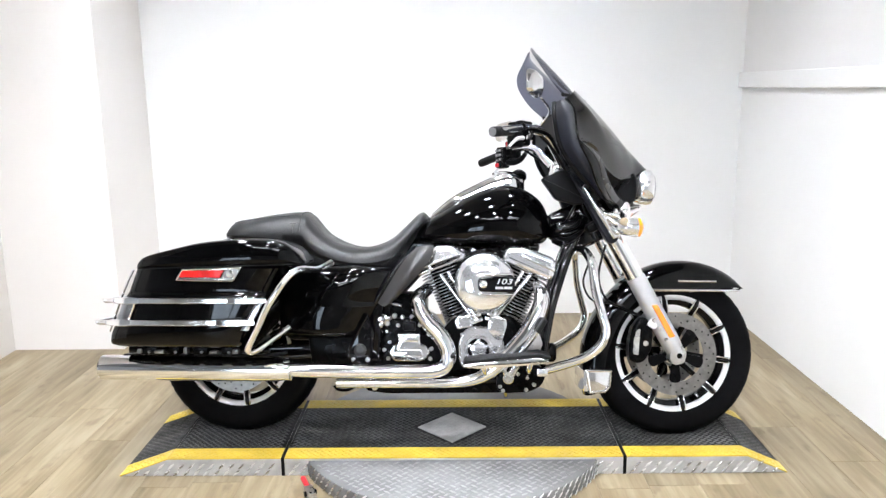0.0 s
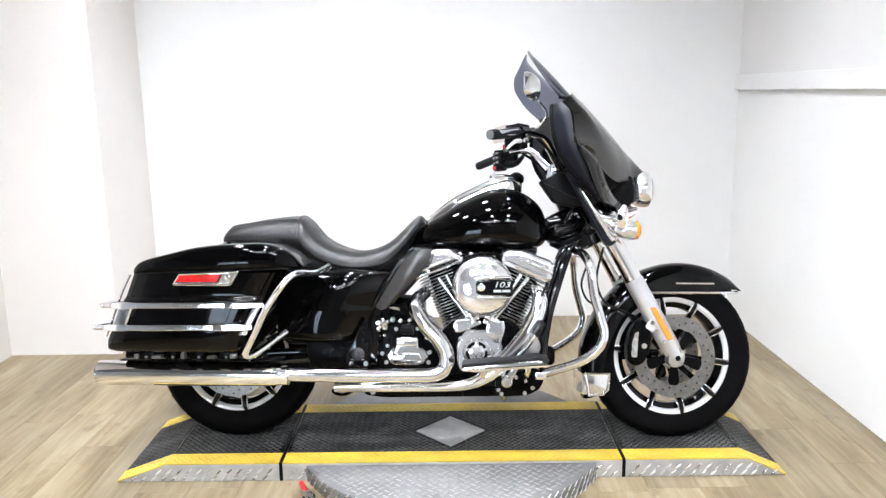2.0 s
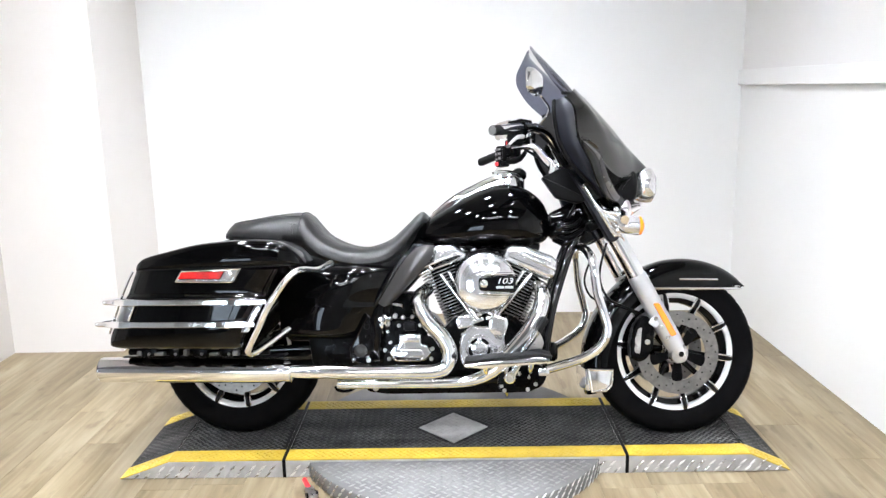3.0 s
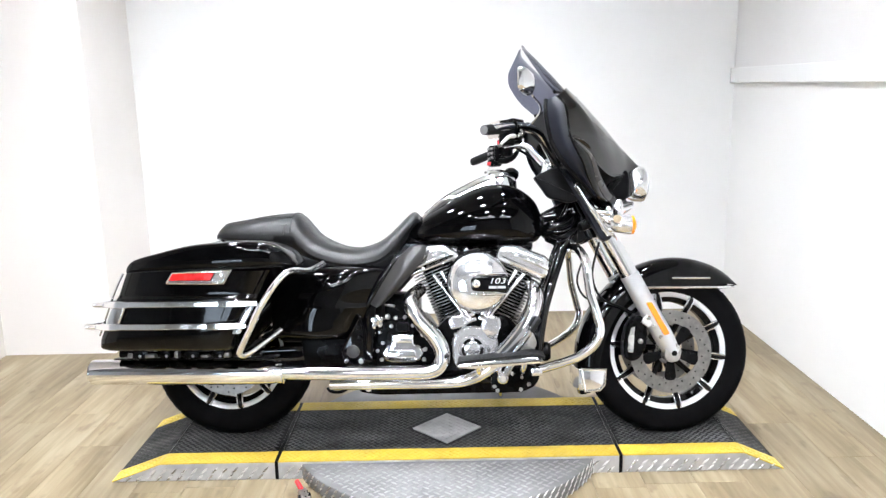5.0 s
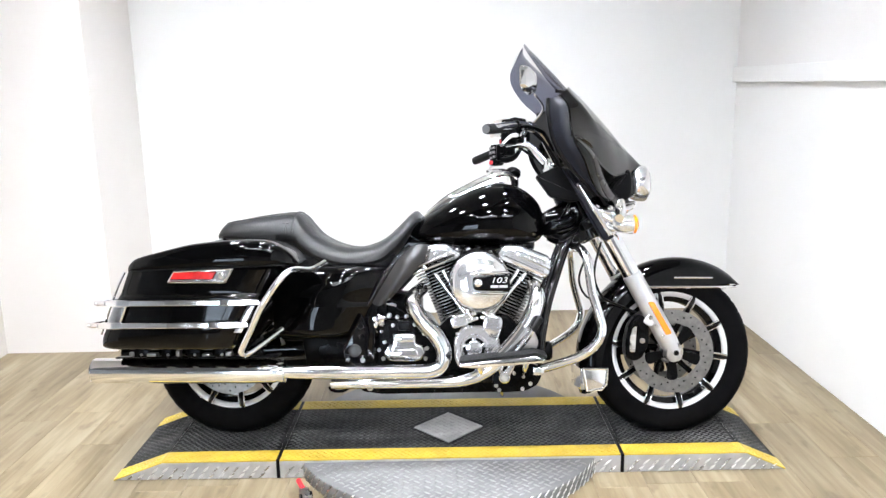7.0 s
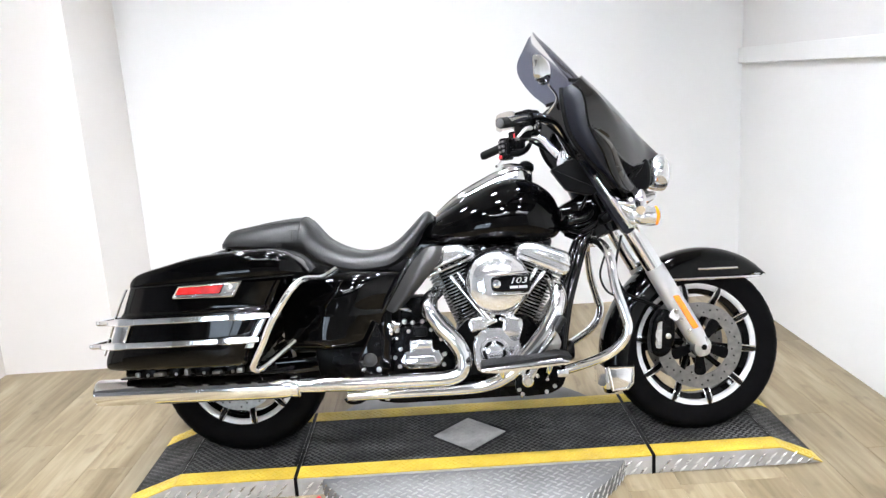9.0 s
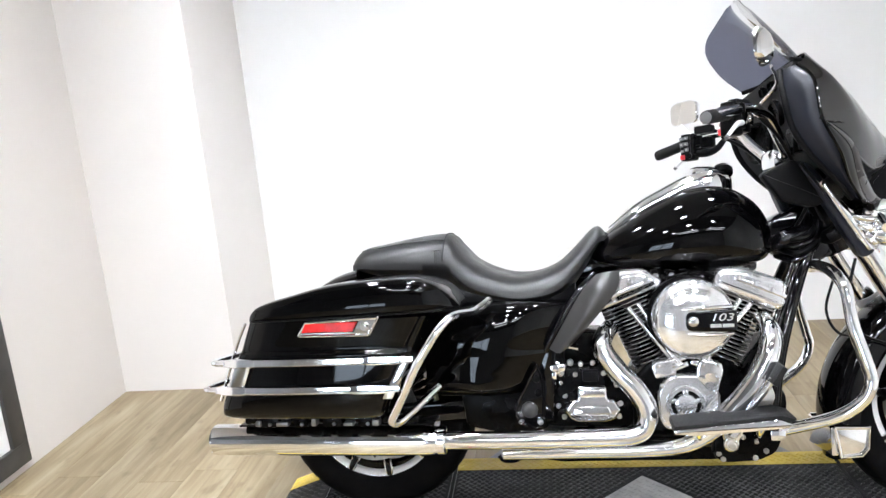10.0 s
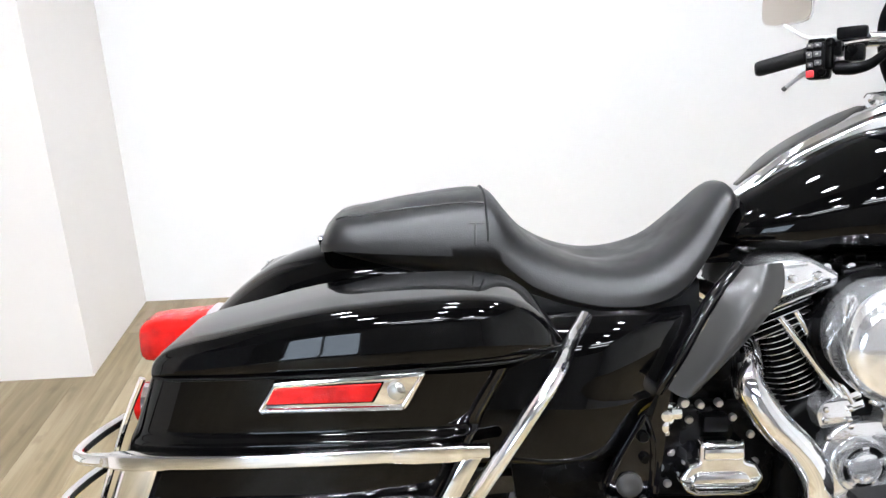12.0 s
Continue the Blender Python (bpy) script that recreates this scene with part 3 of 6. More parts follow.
def framed_poster():
    """A dark-framed white poster on the side wall."""
    y0, y1, z0, z1 = 2.0, 3.178, 0.042, 1.53
    r = root("framed_poster", at(XL, 0, 0), "large white poster in a dark frame, low on the side wall", "framed poster")
    w, t = 0.084, 0.03
    for a, b, c, d in ((y0, y1, z0, z0 + w), (y0, y1, z1 - w, z1), (y0, y0 + w, z0 + w, z1 - w), (y1 - w, y1, z0 + w, z1 - w)):
        part("frame_bar", box(0.001, t, a, b, c, d, 0.004), PICFR, r)
    part("sheet", box(0.001, 0.012, y0 + w, y1 - w, z0 + w, z1 - w), PICIN, r, "plain white sheet")
    return r


framed_poster()

# ---- the motorcycle: x ahead, y to its left, z up from the line where the tyres touch ----
BIKE = at(0, 2.76, PZ + 0.002, 0, 0, -2.3) @ at(0, 0, 0, -11.0)
bike = root("motorcycle", BIKE, "gloss black touring motorcycle with chrome engine, leaning on its side stand", "motorcycle")
_axis = Vector((-math.sin(radians(26)), 0, math.cos(radians(26))))
_piv = Vector((0.36, 0, 0.85))
STEER = Matrix.Translation(_piv) @ Matrix.Rotation(radians(5.0), 4, _axis) @ Matrix.Translation(-_piv)


def bp(name, bm, material, label="", parent=None, steer=False, sharp=38.0):
    """A part of the motorcycle, two levels deep at most; steer: it turns with the fork."""
    if parent is not None and parent.parent is not bike:
        parent = parent.parent
    return part(name, bm, material, parent or bike, label, STEER if steer else None, sharp=sharp)


# -- wheels --
def tyre_bm(R, rim_r, half):
    prof = []
    for k in range(25):
        a = math.pi * (k / 24) - math.pi / 2
        prof.append((rim_r + (R - rim_r) * (0.02 + 0.98 * max(0.0, math.cos(a)) ** 0.55), half * math.sin(a) * (0.86 + 0.14 * math.cos(a))))
    inner = [(rim_r - 0.012, half * 0.8), (rim_r - 0.012, -half * 0.8)]
    return revolve(prof + inner, 96, close=True)


def tread_grooves(R, rim_r, half, n):
    """Slanted, slightly raised tread blocks round the crown of a tyre."""
    bm = bmesh.new()
    lift = 0.0018

    def on(u, a):
        r = rim_r + (R - rim_r) * (0.02 + 0.98 * math.cos(u) ** 0.55) + lift
        return (r * math.cos(a), half * math.sin(u) * (0.86 + 0.14 * math.cos(u)), r * math.sin(a))
    for k in range(n):
        for s in (-1, 1):
            a0 = 2 * math.pi * (k + (0.5 if s > 0 else 0)) / n
            step = 2 * math.pi / n
            us = [radians(u) for u in (8, 20, 32, 44)]
            lo = [bm.verts.new(on(s * u, a0 + 0.55 * step * i / 3)) for i, u in enumerate(us)]
            hi = [bm.verts.new(on(s * u, a0 + (0.62 + 0.55 * i / 3) * step)) for i, u in enumerate(us)]
            for p in range(3):
                bm.faces.new((lo[p], lo[p + 1], hi[p + 1], hi[p]))
    return bm


def wheel(name, centre, R, rim_r, half, steer, label):
    m = at(*centre)
    lip = revolve([(rim_r, -half * 0.78), (rim_r + 0.004, -half * 0.74), (rim_r + 0.002, -half * 0.6), (rim_r - 0.016, -half * 0.5), (rim_r - 0.016, half * 0.5), (rim_r + 0.002, half * 0.6),
                   (rim_r + 0.004, half * 0.74), (rim_r, half * 0.78), (rim_r - 0.021, half * 0.72), (rim_r - 0.024, half * 0.45), (rim_r - 0.024, -half * 0.45), (rim_r - 0.021, -half * 0.72)], 96, close=True)
    lip.transform(m)
    w = bp(name, lip, POLISH, label, steer=steer)
    t = tyre_bm(R, rim_r, half)
    t.transform(m)
    ty = bp("tyre", t, RUBBER, "black road tyre", w, steer)
    g = tread_grooves(R, rim_r, half, 40)
    g.transform(m)
    tagged(bp("tread", g, RUBBER, "", ty, steer), kind="stuff")
    band = revolve([(rim_r - 0.0245, -half * 0.58), (rim_r - 0.0245, half * 0.58), (rim_r - 0.050, half * 0.46), (rim_r - 0.052, half * 0.3), (rim_r - 0.052, -half * 0.3), (rim_r - 0.050, -half * 0.46)], 96, close=True)
    band.transform(m)
    bp("rim_well", band, PAINT, "gloss black rim well", w, steer)
    for sy in (-1, 1):
        wide = 0.031
        ring_ = [(rim_r - 0.014, sy * half * 0.745), (rim_r - 0.021, sy * half * 0.72), (rim_r - wide + 0.004, sy * half * 0.69), (rim_r - wide, sy * half * 0.62), (rim_r - wide, sy * half * 0.46), (rim_r - 0.016, sy * half * 0.46)]
        face = revolve(ring_, 96, close=True)
        bmesh.ops.recalc_face_normals(face, faces=face.faces)
        face.transform(m)
        bp("rim_face", face, SILVER, "bright machined rim face", w, steer)
    hub = revolve([(0.03, -0.062), (0.045, -0.06), (0.05, -0.045), (0.036, -0.03), (0.036, 0.03), (0.05, 0.045), (0.045, 0.06), (0.03, 0.062)], 40)
    hub.transform(m)
    bp("hub", hub, STEEL, "grey metal hub", w, steer)
    for k in range(10):
        a = 36 * k + 8
        yf = -half * 0.70
        arm = tube([(0.04, 0, 0), (0.09, -0.010, 0), (rim_r - 0.085, yf * 0.62, 0), (rim_r - 0.050, yf * 0.92, 0), (rim_r - 0.028, yf - 0.002, 0), (rim_r - 0.012, yf - 0.001, 0)], [0.014, 0.011, 0.0105, 0.0105, 0.0095, 0.006], 10, 4)
        arm.transform(m @ Matrix.Rotation(radians(a), 4, "Y"))
        sp = bp("spoke", arm, PAINT, "", w, steer)
        for off in (-0.0115, 0.0115):
            edge = tube([(rim_r - 0.088, yf * 0.60 - 0.006, off * 0.85), (rim_r - 0.055, yf * 0.90 - 0.006, off * 0.9), (rim_r - 0.030, yf - 0.006, off * 0.85), (rim_r - 0.016, yf - 0.004, off * 0.65)], 0.0030, 6, 3)
            edge.transform(m @ Matrix.Rotation(radians(a), 4, "Y"))
            bp("machined_edge", edge, POLISH, "", sp, steer)
    return w


FW, RW = (0.676, 0, 0.305), (-1.006, 0, 0.303)
fw = wheel("front_wheel", FW, 0.316, 0.236, 0.063, True, "black ten-spoke front wheel with polished rim")
rw = wheel("rear_wheel", RW, 0.316, 0.224, 0.086, False, "black ten-spoke rear wheel with polished rim")


def brake_disc(centre, y, r, parent, steer):
    ring = revolve([(r, y - 0.0025), (r, y + 0.0025), (r - 0.05, y + 0.0025), (r - 0.05, y - 0.0025)], 72, close=True)
    ring.transform(at(*centre))
    d = bp("brake_disc", ring, DISCST, "drilled steel brake disc", parent, steer)
    for k in range(5):
        a = radians(72 * k + 20)
        spider = plate([(0.028, -0.012), (r - 0.064, -0.022), (r - 0.050, -0.018), (r - 0.046, 0.0), (r - 0.050, 0.018), (r - 0.064, 0.022), (0.028, 0.012)], y - 0.004, y + 0.004, 0.0015, 1, 0.01)
        spider.transform(at(*centre) @ Matrix.Rotation(a, 4, "Y"))
        bp("carrier_arm", spider, BLACKM, "", d, steer)
    holes = []
    for k in range(36):
        a = radians(10 * k)
        rr = r - 0.012 - 0.012 * (k % 3)
        h = revolve([(0.0032, 0), (0.0032, -0.0012), (0.001, -0.0014)], 8)
        h.transform(at(centre[0] + rr * math.cos(a), y - 0.0022, centre[2] + rr * math.sin(a)))
        holes.append(h)
    tagged(bp("drilling", merge(*holes), BLACKM, "", d, steer), kind="stuff")
    return d


brake_disc(FW, -0.078, 0.156, fw, True)
brake_disc(FW, 0.078, 0.148, fw, True)
brake_disc(RW, -0.1, 0.148, rw, False)

# -- fork, brake caliper --
axis_a, axis_b = Vector((0.676, 0, 0.300)), Vector((0.335, 0, 0.935))
for side in (-1, 1):
    y = 0.105 * side
    at_ = lambda s, dx=0.0: tuple(Vector((0, y, 0)) + axis_a.lerp(axis_b, s) + Vector((dx, 0, 0)))
    leg = bp("fork_slider", tube([at_(0.0), at_(0.06), at_(0.12), at_(0.44), at_(0.46)], [0.028, 0.034, 0.0365, 0.0355, 0.034], 24, 3), FORKS, "silver painted fork slider", steer=True)
    bp("fork_tube", tube([at_(0.45), at_(0.5), at_(0.98)], [0.033, 0.0335, 0.0335], 24, 2), CHROME, "chrome upper fork tube", steer=True)
    lug = plate([(0.642, 0.34), (0.636, 0.285), (0.655, 0.268), (0.692, 0.274), (0.704, 0.315), (0.684, 0.345)], y - 0.026, y + 0.026, 0.006, 2, 0.015)
    # darker metal than the slider: shadow at the fork's foot, put into the colour
    bp("axle_lug", lug, STEEL, "", leg, True)
    nut = revolve([(0.011, 0), (0.011, side * 0.006), (0.006, side * 0.008)], 6)
    nut.transform(at(0.672, y + side * 0.025, 0.304))
    bp("axle_nut", nut, BLACKM, "black axle nut", leg, True)
    refl = plate([(0.566, 0.494), (0.588, 0.496), (0.654, 0.378), (0.632, 0.371)], y + side * 0.033, y + side * 0.040, 0.0015, 1, 0.006)
    bp("fork_reflector", refl, AMBER, "long amber reflector", leg, True)
    if side < 0:
        neck = plate([(0.156, 0.966), (0.240, 1.004), (0.285, 0.985), (0.342, 0.882), (0.292, 0.868), (0.212, 0.888)], y - 0.026, y + 0.012, 0.008, 3, 0.012)
        bp("neck_shroud", neck, PLASTIC, "black shroud beside the steering head", steer=True)
    edge_ = [(0.250, 1.001), (0.284, 0.990), (0.312, 0.958), (0.449, 0.741), (0.444, 0.730), (0.418, 0.722), (0.405, 0.728), (0.330, 0.862)] if side < 0 else \
        [(0.235, 0.990), (0.255, 1.004), (0.285, 0.990), (0.425, 0.735), (0.375, 0.715), (0.300, 0.820)]
    cover = plate(edge_, y - 0.022 + side * 0.012, y + 0.022 + side * 0.012, 0.010, 3, 0.012)
    bp("fork_cover", cover, SATINB, "satin blue-black fork cover", steer=True)
    bp("cover_trim", tube([(0.318, y + side * 0.04, 0.93), (0.366, y + side * 0.042, 0.85), (0.430, y + side * 0.042, 0.745)], [0.010, 0.013, 0.012], 12), CHROME, "chrome trim bar", steer=True)
    cb = bolt(0.318, 0, 0.93, 0.012, 0.008)
    cb.transform(at(0, y + side * 0.04, 0))
    bp("trim_bolt", cb, CHROME, "", steer=True)
    cal = plate([(0.487, 0.292), (0.488, 0.35), (0.502, 0.41), (0.535, 0.45), (0.562, 0.44), (0.578, 0.392), (0.572, 0.33), (0.548, 0.285), (0.515, 0.272)],
                side * 0.062, side * 0.125, 0.012, 3, 0.02)
    c = bp("brake_caliper", cal, BLACKM, "satin black four-piston brake caliper", steer=True)
    stripe = plate([(0.499, 0.31), (0.502, 0.36), (0.513, 0.4), (0.529, 0.405), (0.524, 0.36), (0.52, 0.306)], side * 0.124, side * 0.1275, 0.001, 1, 0.006)
    bp("caliper_face", stripe, STEEL, "silver face strip", c, True)
    bb = bolt(0, 0, 0, 0.010, 0.005)
    if side > 0:
        bb.transform(Matrix.Rotation(math.pi, 4, "Z"))
    bb.transform(at(0.548, side * 0.125, 0.35))
    bp("caliper_bolt", bb, STEEL, "", c, True)
    lug2 = plate([(0.55, 0.42), (0.58, 0.46), (0.605, 0.44), (0.58, 0.40)], y - 0.012, y + side * 0.03, 0.004, 2, 0.01)
    bp("caliper_mount", lug2, SILVER, "", leg, True)
    for q in ((0.575, 0.437), (0.597, 0.405), (0.62, 0.365)):
        b_ = bolt(q[0], y - 0.036 if side < 0 else y + 0.02, q[1], 0.008)
        bp("mount_bolt", b_, STEEL, "", leg, True)
bp("axle", tube([(0.676, -0.12, 0.305), (0.676, 0.12, 0.305)], 0.012, 12, smooth=False), STEEL, "", fw, True)
for z, s in ((0.80, 0.79), (0.96, 1.02)):
    p = axis_a.lerp(axis_b, s)
    tr = box(-0.055, 0.05, -0.10, 0.10, -0.018, 0.018, 0.012)
    tr.transform(at(p.x - 0.02, 0, p.z, 0, -28))
    bp("fork_clamp", tr, BLACKM, "black fork clamp", steer=True)
bp("brake_hose", tube([(0.40, -0.12, 0.72), (0.37, -0.13, 0.6), (0.40, -0.13, 0.515), (0.47, -0.12, 0.48), (0.53, -0.11, 0.455)], 0.0045, 8), PLASTIC, "black brake hose", steer=True)
bp("wheel_sensor_cable", tube([(0.345, -0.10, 0.66), (0.315, -0.12, 0.58), (0.345, -0.12, 0.515), (0.42, -0.1, 0.5)], 0.004, 8), PLASTIC, "black cable loop", steer=True)

# -- front fender --
FEND = [  # angle about the axle from straight ahead, crown radius, edge radius
    (206, 0.375, 0.31), (196, 0.362, 0.285), (180, 0.348, 0.262), (160, 0.336, 0.247), (140, 0.331, 0.247), (122, 0.336, 0.252), (108, 0.343, 0.256),
    (95, 0.351, 0.246), (80, 0.361, 0.25), (66, 0.370, 0.272), (55, 0.376, 0.303), (48, 0.376, 0.340), (43, 0.369, 0.362)]
rings = []
for k in range(56):
    a = 206 - (206 - 43) * k / 55
    rc, re = interp([(-q[0], q[1], q[2]) for q in FEND], -a)
    w = 0.083 - 0.03 * max(0.0, (70 - a) / 30) ** 2 * 0.6
    c, s = math.cos(radians(a)), math.sin(radians(a))
    sec = []
    dep = min(0.055, max(rc - re, 0.004))
    for u in (-1.0, -1.0, -0.985, -0.93, -0.8, -0.55, -0.28, 0, 0.28, 0.55, 0.8, 0.93, 0.985, 1.0, 1.0):
        drop = (1 - math.sqrt(max(0.0, 1 - abs(u) ** 2.6))) * dep
        sec.append((u * w, max(rc - drop, re) if abs(u) < 1 else rc - dep))
    sec[0], sec[-1] = (-w, min(re, rc - dep - 0.001)), (w, min(re, rc - dep - 0.001))
    rings.append([Vector((FW[0] + r * c, y, FW[2] + r * s)) for y, r in sec])
fb = loft(rings, caps=False, closed=False)
bmesh.ops.recalc_face_normals(fb, faces=fb.faces)
bmesh.ops.solidify(fb, geom=fb.faces[:], thickness=0.003)
ff = bp("front_fender", fb, PAINT, "deeply valanced gloss black front fender", steer=True, sharp=60)
for s in (-1, 1):
    bp("fender_trim", tube([(0.585, s * 0.084, 0.548), (0.75, s * 0.085, 0.546), (0.87, s * 0.078, 0.545), (0.93, s * 0.056, 0.547), (0.948, s * 0.03, 0.549)], 0.0055, 8), CHROME, "thin chrome trim strip", ff, True)
    bp("fender_stripe", tube([(0.685, s * 0.084, 0.582), (0.76, s * 0.0848, 0.581), (0.832, s * 0.0815, 0.58)], 0.0045, 8), CHROME, "short chrome accent", ff, True)
    tipo = [(0.332, 0.245), (0.425, 0.243), (0.418, 0.185), (0.40, 0.166), (0.345, 0.162)]
    bp("fender_tip", plate(tipo, s * 0.086, s * 0.091, 0.003, 2, 0.012), CHROME, "chrome fender end plate", ff, True)
    bp("fender_tip_rim", tube([(x, s * 0.093, z) for x, z in tipo + tipo[:1]], 0.0055, 8, 1, smooth=False), CHROME, "", ff, True)
bp("fender_tip_back", box(0.322, 0.342, -0.088, 0.088, 0.165, 0.246, 0.005), CHROME, "", ff, True)

# -- handlebar fairing and windshield --
FAIR = [  # rows from the top to the lower rim; points from the middle to the wing's edge: x, y, z
    [(0.298, 0, 1.308), (0.294, 0.075, 1.305), (0.283, 0.140, 1.296), (0.268, 0.200, 1.281), (0.252, 0.235, 1.262), (0.226, 0.250, 1.240)],
    [(0.375, 0, 1.228), (0.370, 0.085, 1.224), (0.352, 0.165, 1.214), (0.322, 0.235, 1.204), (0.296, 0.285, 1.198), (0.245, 0.308, 1.190)],
    [(0.455, 0, 1.150), (0.446, 0.085, 1.143), (0.415, 0.170, 1.130), (0.372, 0.245, 1.125), (0.328, 0.292, 1.130), (0.252, 0.314, 1.130)],
    [(0.530, 0, 1.078), (0.505, 0.080, 1.060), (0.452, 0.162, 1.044), (0.395, 0.236, 1.054), (0.340, 0.284, 1.078), (0.255, 0.3145, 1.102)],
    [(0.588, 0, 1.019), (0.524, 0.070, 0.986), (0.447, 0.150, 0.967), (0.378, 0.220, 1.000), (0.335, 0.268, 1.045), (0.255, 0.312, 1.090)]]
rows_ = [[(x, -y, z) for x, y, z in r[:0:-1]] + r for r in FAIR]
fairing = bp("fairing", surface(rows_, 0.004, 7, 7), FAIRP, "gloss black fork-mounted bat-wing fairing", steer=True, sharp=70)
WING = [(0.226, 0.250, 1.240), (0.245, 0.308, 1.190), (0.258, 0.316, 1.085), (0.300, 0.308, 1.000), (0.335, 0.266, 0.932), (0.372, 0.238, 0.880)]
BROW = FAIR[-1][::-1]
LIP = [(0.262, 0.314, 1.084), (0.330, 0.292, 1.018), (0.362, 0.255, 0.938), (0.412, 0.190, 0.878), (0.475, 0.120, 0.860), (0.535, 0.050, 0.864)]
FLANKE = [(0.258, 0.316, 1.082), (0.300, 0.308, 1.000), (0.335, 0.266, 0.932), (0.372, 0.238, 0.880), (0.42, 0.14, 0.862), (0.44, 0.06, 0.862)]
for s in (-1, 1):
    rim_ = [(x - 0.002, s * y * 0.997, z - 0.001) for x, y, z in BROW]
    bp("brow_edge", tube(rim_, 0.0042, 8), FAIRP, "", fairing, True)
    hollow = [[(a[0] - 0.003, s * a[1] * 0.99, a[2] - 0.002), ((a[0] + b[0]) / 2 - 0.02 - 0.03 * k / 5, s * ((a[1] + b[1]) / 2 * 0.9), (a[2] + b[2]) / 2), (b[0] - 0.004, s * b[1] * 0.985, b[2] + 0.002)]
              for k, (a, b) in enumerate(zip(BROW, LIP))]
    bp("headlight_recess", surface(hollow, 0.003, 5, 5), BLACKM, "black hollow beside the headlight", fairing, True, sharp=70)
    band = [[(x, s * y, z), (x + 0.010 * w, s * (y + 0.004 * w), z + 0.008 * w), (x + 0.021 * w, s * (y - 0.004 * w), z + 0.013 * w)] for w, (x, y, z) in zip((0.05, 0.5, 0.9, 1.0, 1.0, 0.8), LIP)]
    bp("fairing_lip", surface(band, 0.004, 4, 5), SATING, "curved grey-black lower lip of the fairing", fairing, True, sharp=70)
    web = [[(a[0], s * a[1], a[2]), ((a[0] + b[0]) / 2, s * ((a[1] + b[1]) / 2 + 0.004), (a[2] + b[2]) / 2), (b[0], s * b[1], b[2])] for a, b in zip(FLANKE, LIP)]
    bp("fairing_lower_side", surface(web, 0.003, 4, 5), FRAMEB, "", fairing, True, sharp=70)
# rim that faces the rider
rim_line = [(0.192, 0.222, 1.232), (0.186, 0.252, 1.170), (0.204, 0.260, 1.072), (0.255, 0.254, 0.992), (0.322, 0.236, 0.925), (0.360, 0.214, 0.885)]
for s in (-1, 1):
    flank = [[(a[0] - 0.002, s * (a[1] - 0.006), a[2] + 0.002), ((a[0] + b[0]) / 2, s * ((a[1] + b[1]) / 2 + 0.014), (a[2] + b[2]) / 2), (b[0], s * b[1], b[2])] for a, b in zip(WING, rim_line)]
    bp("inner_fairing_side", surface(flank, 0.004, 5, 4), SATINB, "satin black side of the inner fairing", fairing, True, sharp=70)
    bp("fairing_edge", tube([(x + 0.001, s * (y + 0.001), z) for x, y, z in WING], 0.0042, 8), PAINT, "", fairing, True)
for s in (-1, 1):
    bp("fairing_rim", tube([(x, s * y, z) for x, y, z in rim_line], 0.009, 10), PLASTIC, "rounded black fairing edge", fairing, True)
INNER = [
    [(0.298, 0, 1.300), (0.288, 0.11, 1.292), (0.240, 0.18, 1.258), (0.198, 0.218, 1.226)],
    [(0.300, 0, 1.235), (0.290, 0.12, 1.225), (0.252, 0.20, 1.195), (0.195, 0.248, 1.168)],
    [(0.290, 0, 1.150), (0.285, 0.13, 1.135), (0.275, 0.21, 1.105), (0.213, 0.256, 1.072)],
    [(0.310, 0, 1.070), (0.310, 0.12, 1.055), (0.305, 0.20, 1.020), (0.263, 0.250, 0.993)],
    [(0.355, 0, 0.990), (0.350, 0.10, 0.985), (0.350, 0.175, 0.950), (0.328, 0.232, 0.928)],
    [(0.400, 0, 0.930), (0.395, 0.09, 0.925), (0.385, 0.15, 0.895), (0.365, 0.210, 0.888)]]
rows_ = [[(x, -y, z) for x, y, z in r[:0:-1]] + r for r in INNER]
dash = bp("inner_fairing", surface(rows_, 0.004, 4, 4), DASHM, "matt black inner fairing with vents and speaker bowls", steer=True, sharp=70)
for s in (-1, 1):
    cone = revolve([(0.062, -0.004), (0.066, 0.004), (0.066, 0.014), (0.055, 0.016), (0.05, 0.0), (0.02, -0.012)], 40)
    cone.transform(at(0.258, s * 0.185, 1.09) @ Matrix.Rotation(radians(90 + s * 18), 4, "Z"))
    bp("speaker", cone, BLACKM, "round black speaker bowl", dash, True)
    for k, y in enumerate((0.05, 0.095, 0.14)):
        g = revolve([(0.019, 0), (0.019, 0.01), (0.015, 0.013), (0.013, 0.006)], 24)
        g.transform(at(0.288 - 0.012 * k, s * y, 1.262 - 0.01 * k) @ Matrix.Rotation(radians(90 + s * 8), 4, "Z") @ Matrix.Rotation(radians(-14), 4, "X"))
        bp("vent", g, BLACKM, "dark oval vent", dash, True)
for y in (-0.065, 0.065):
    g = revolve([(0.04, 0), (0.044, 0.006), (0.042, 0.016), (0.036, 0.016), (0.034, 0.008)], 36)
    g.transform(at(0.278, y, 1.165) @ Matrix.Rotation(radians(90), 4, "Z") @ Matrix.Rotation(radians(-12), 4, "X"))
    bp("gauge", g, BLACKM, "black-faced round gauge", dash, True)
bp("radio", box(0.262, 0.31, -0.09, 0.09, 1.03, 1.10, 0.008), BLACKM, "black radio panel", dash, True)
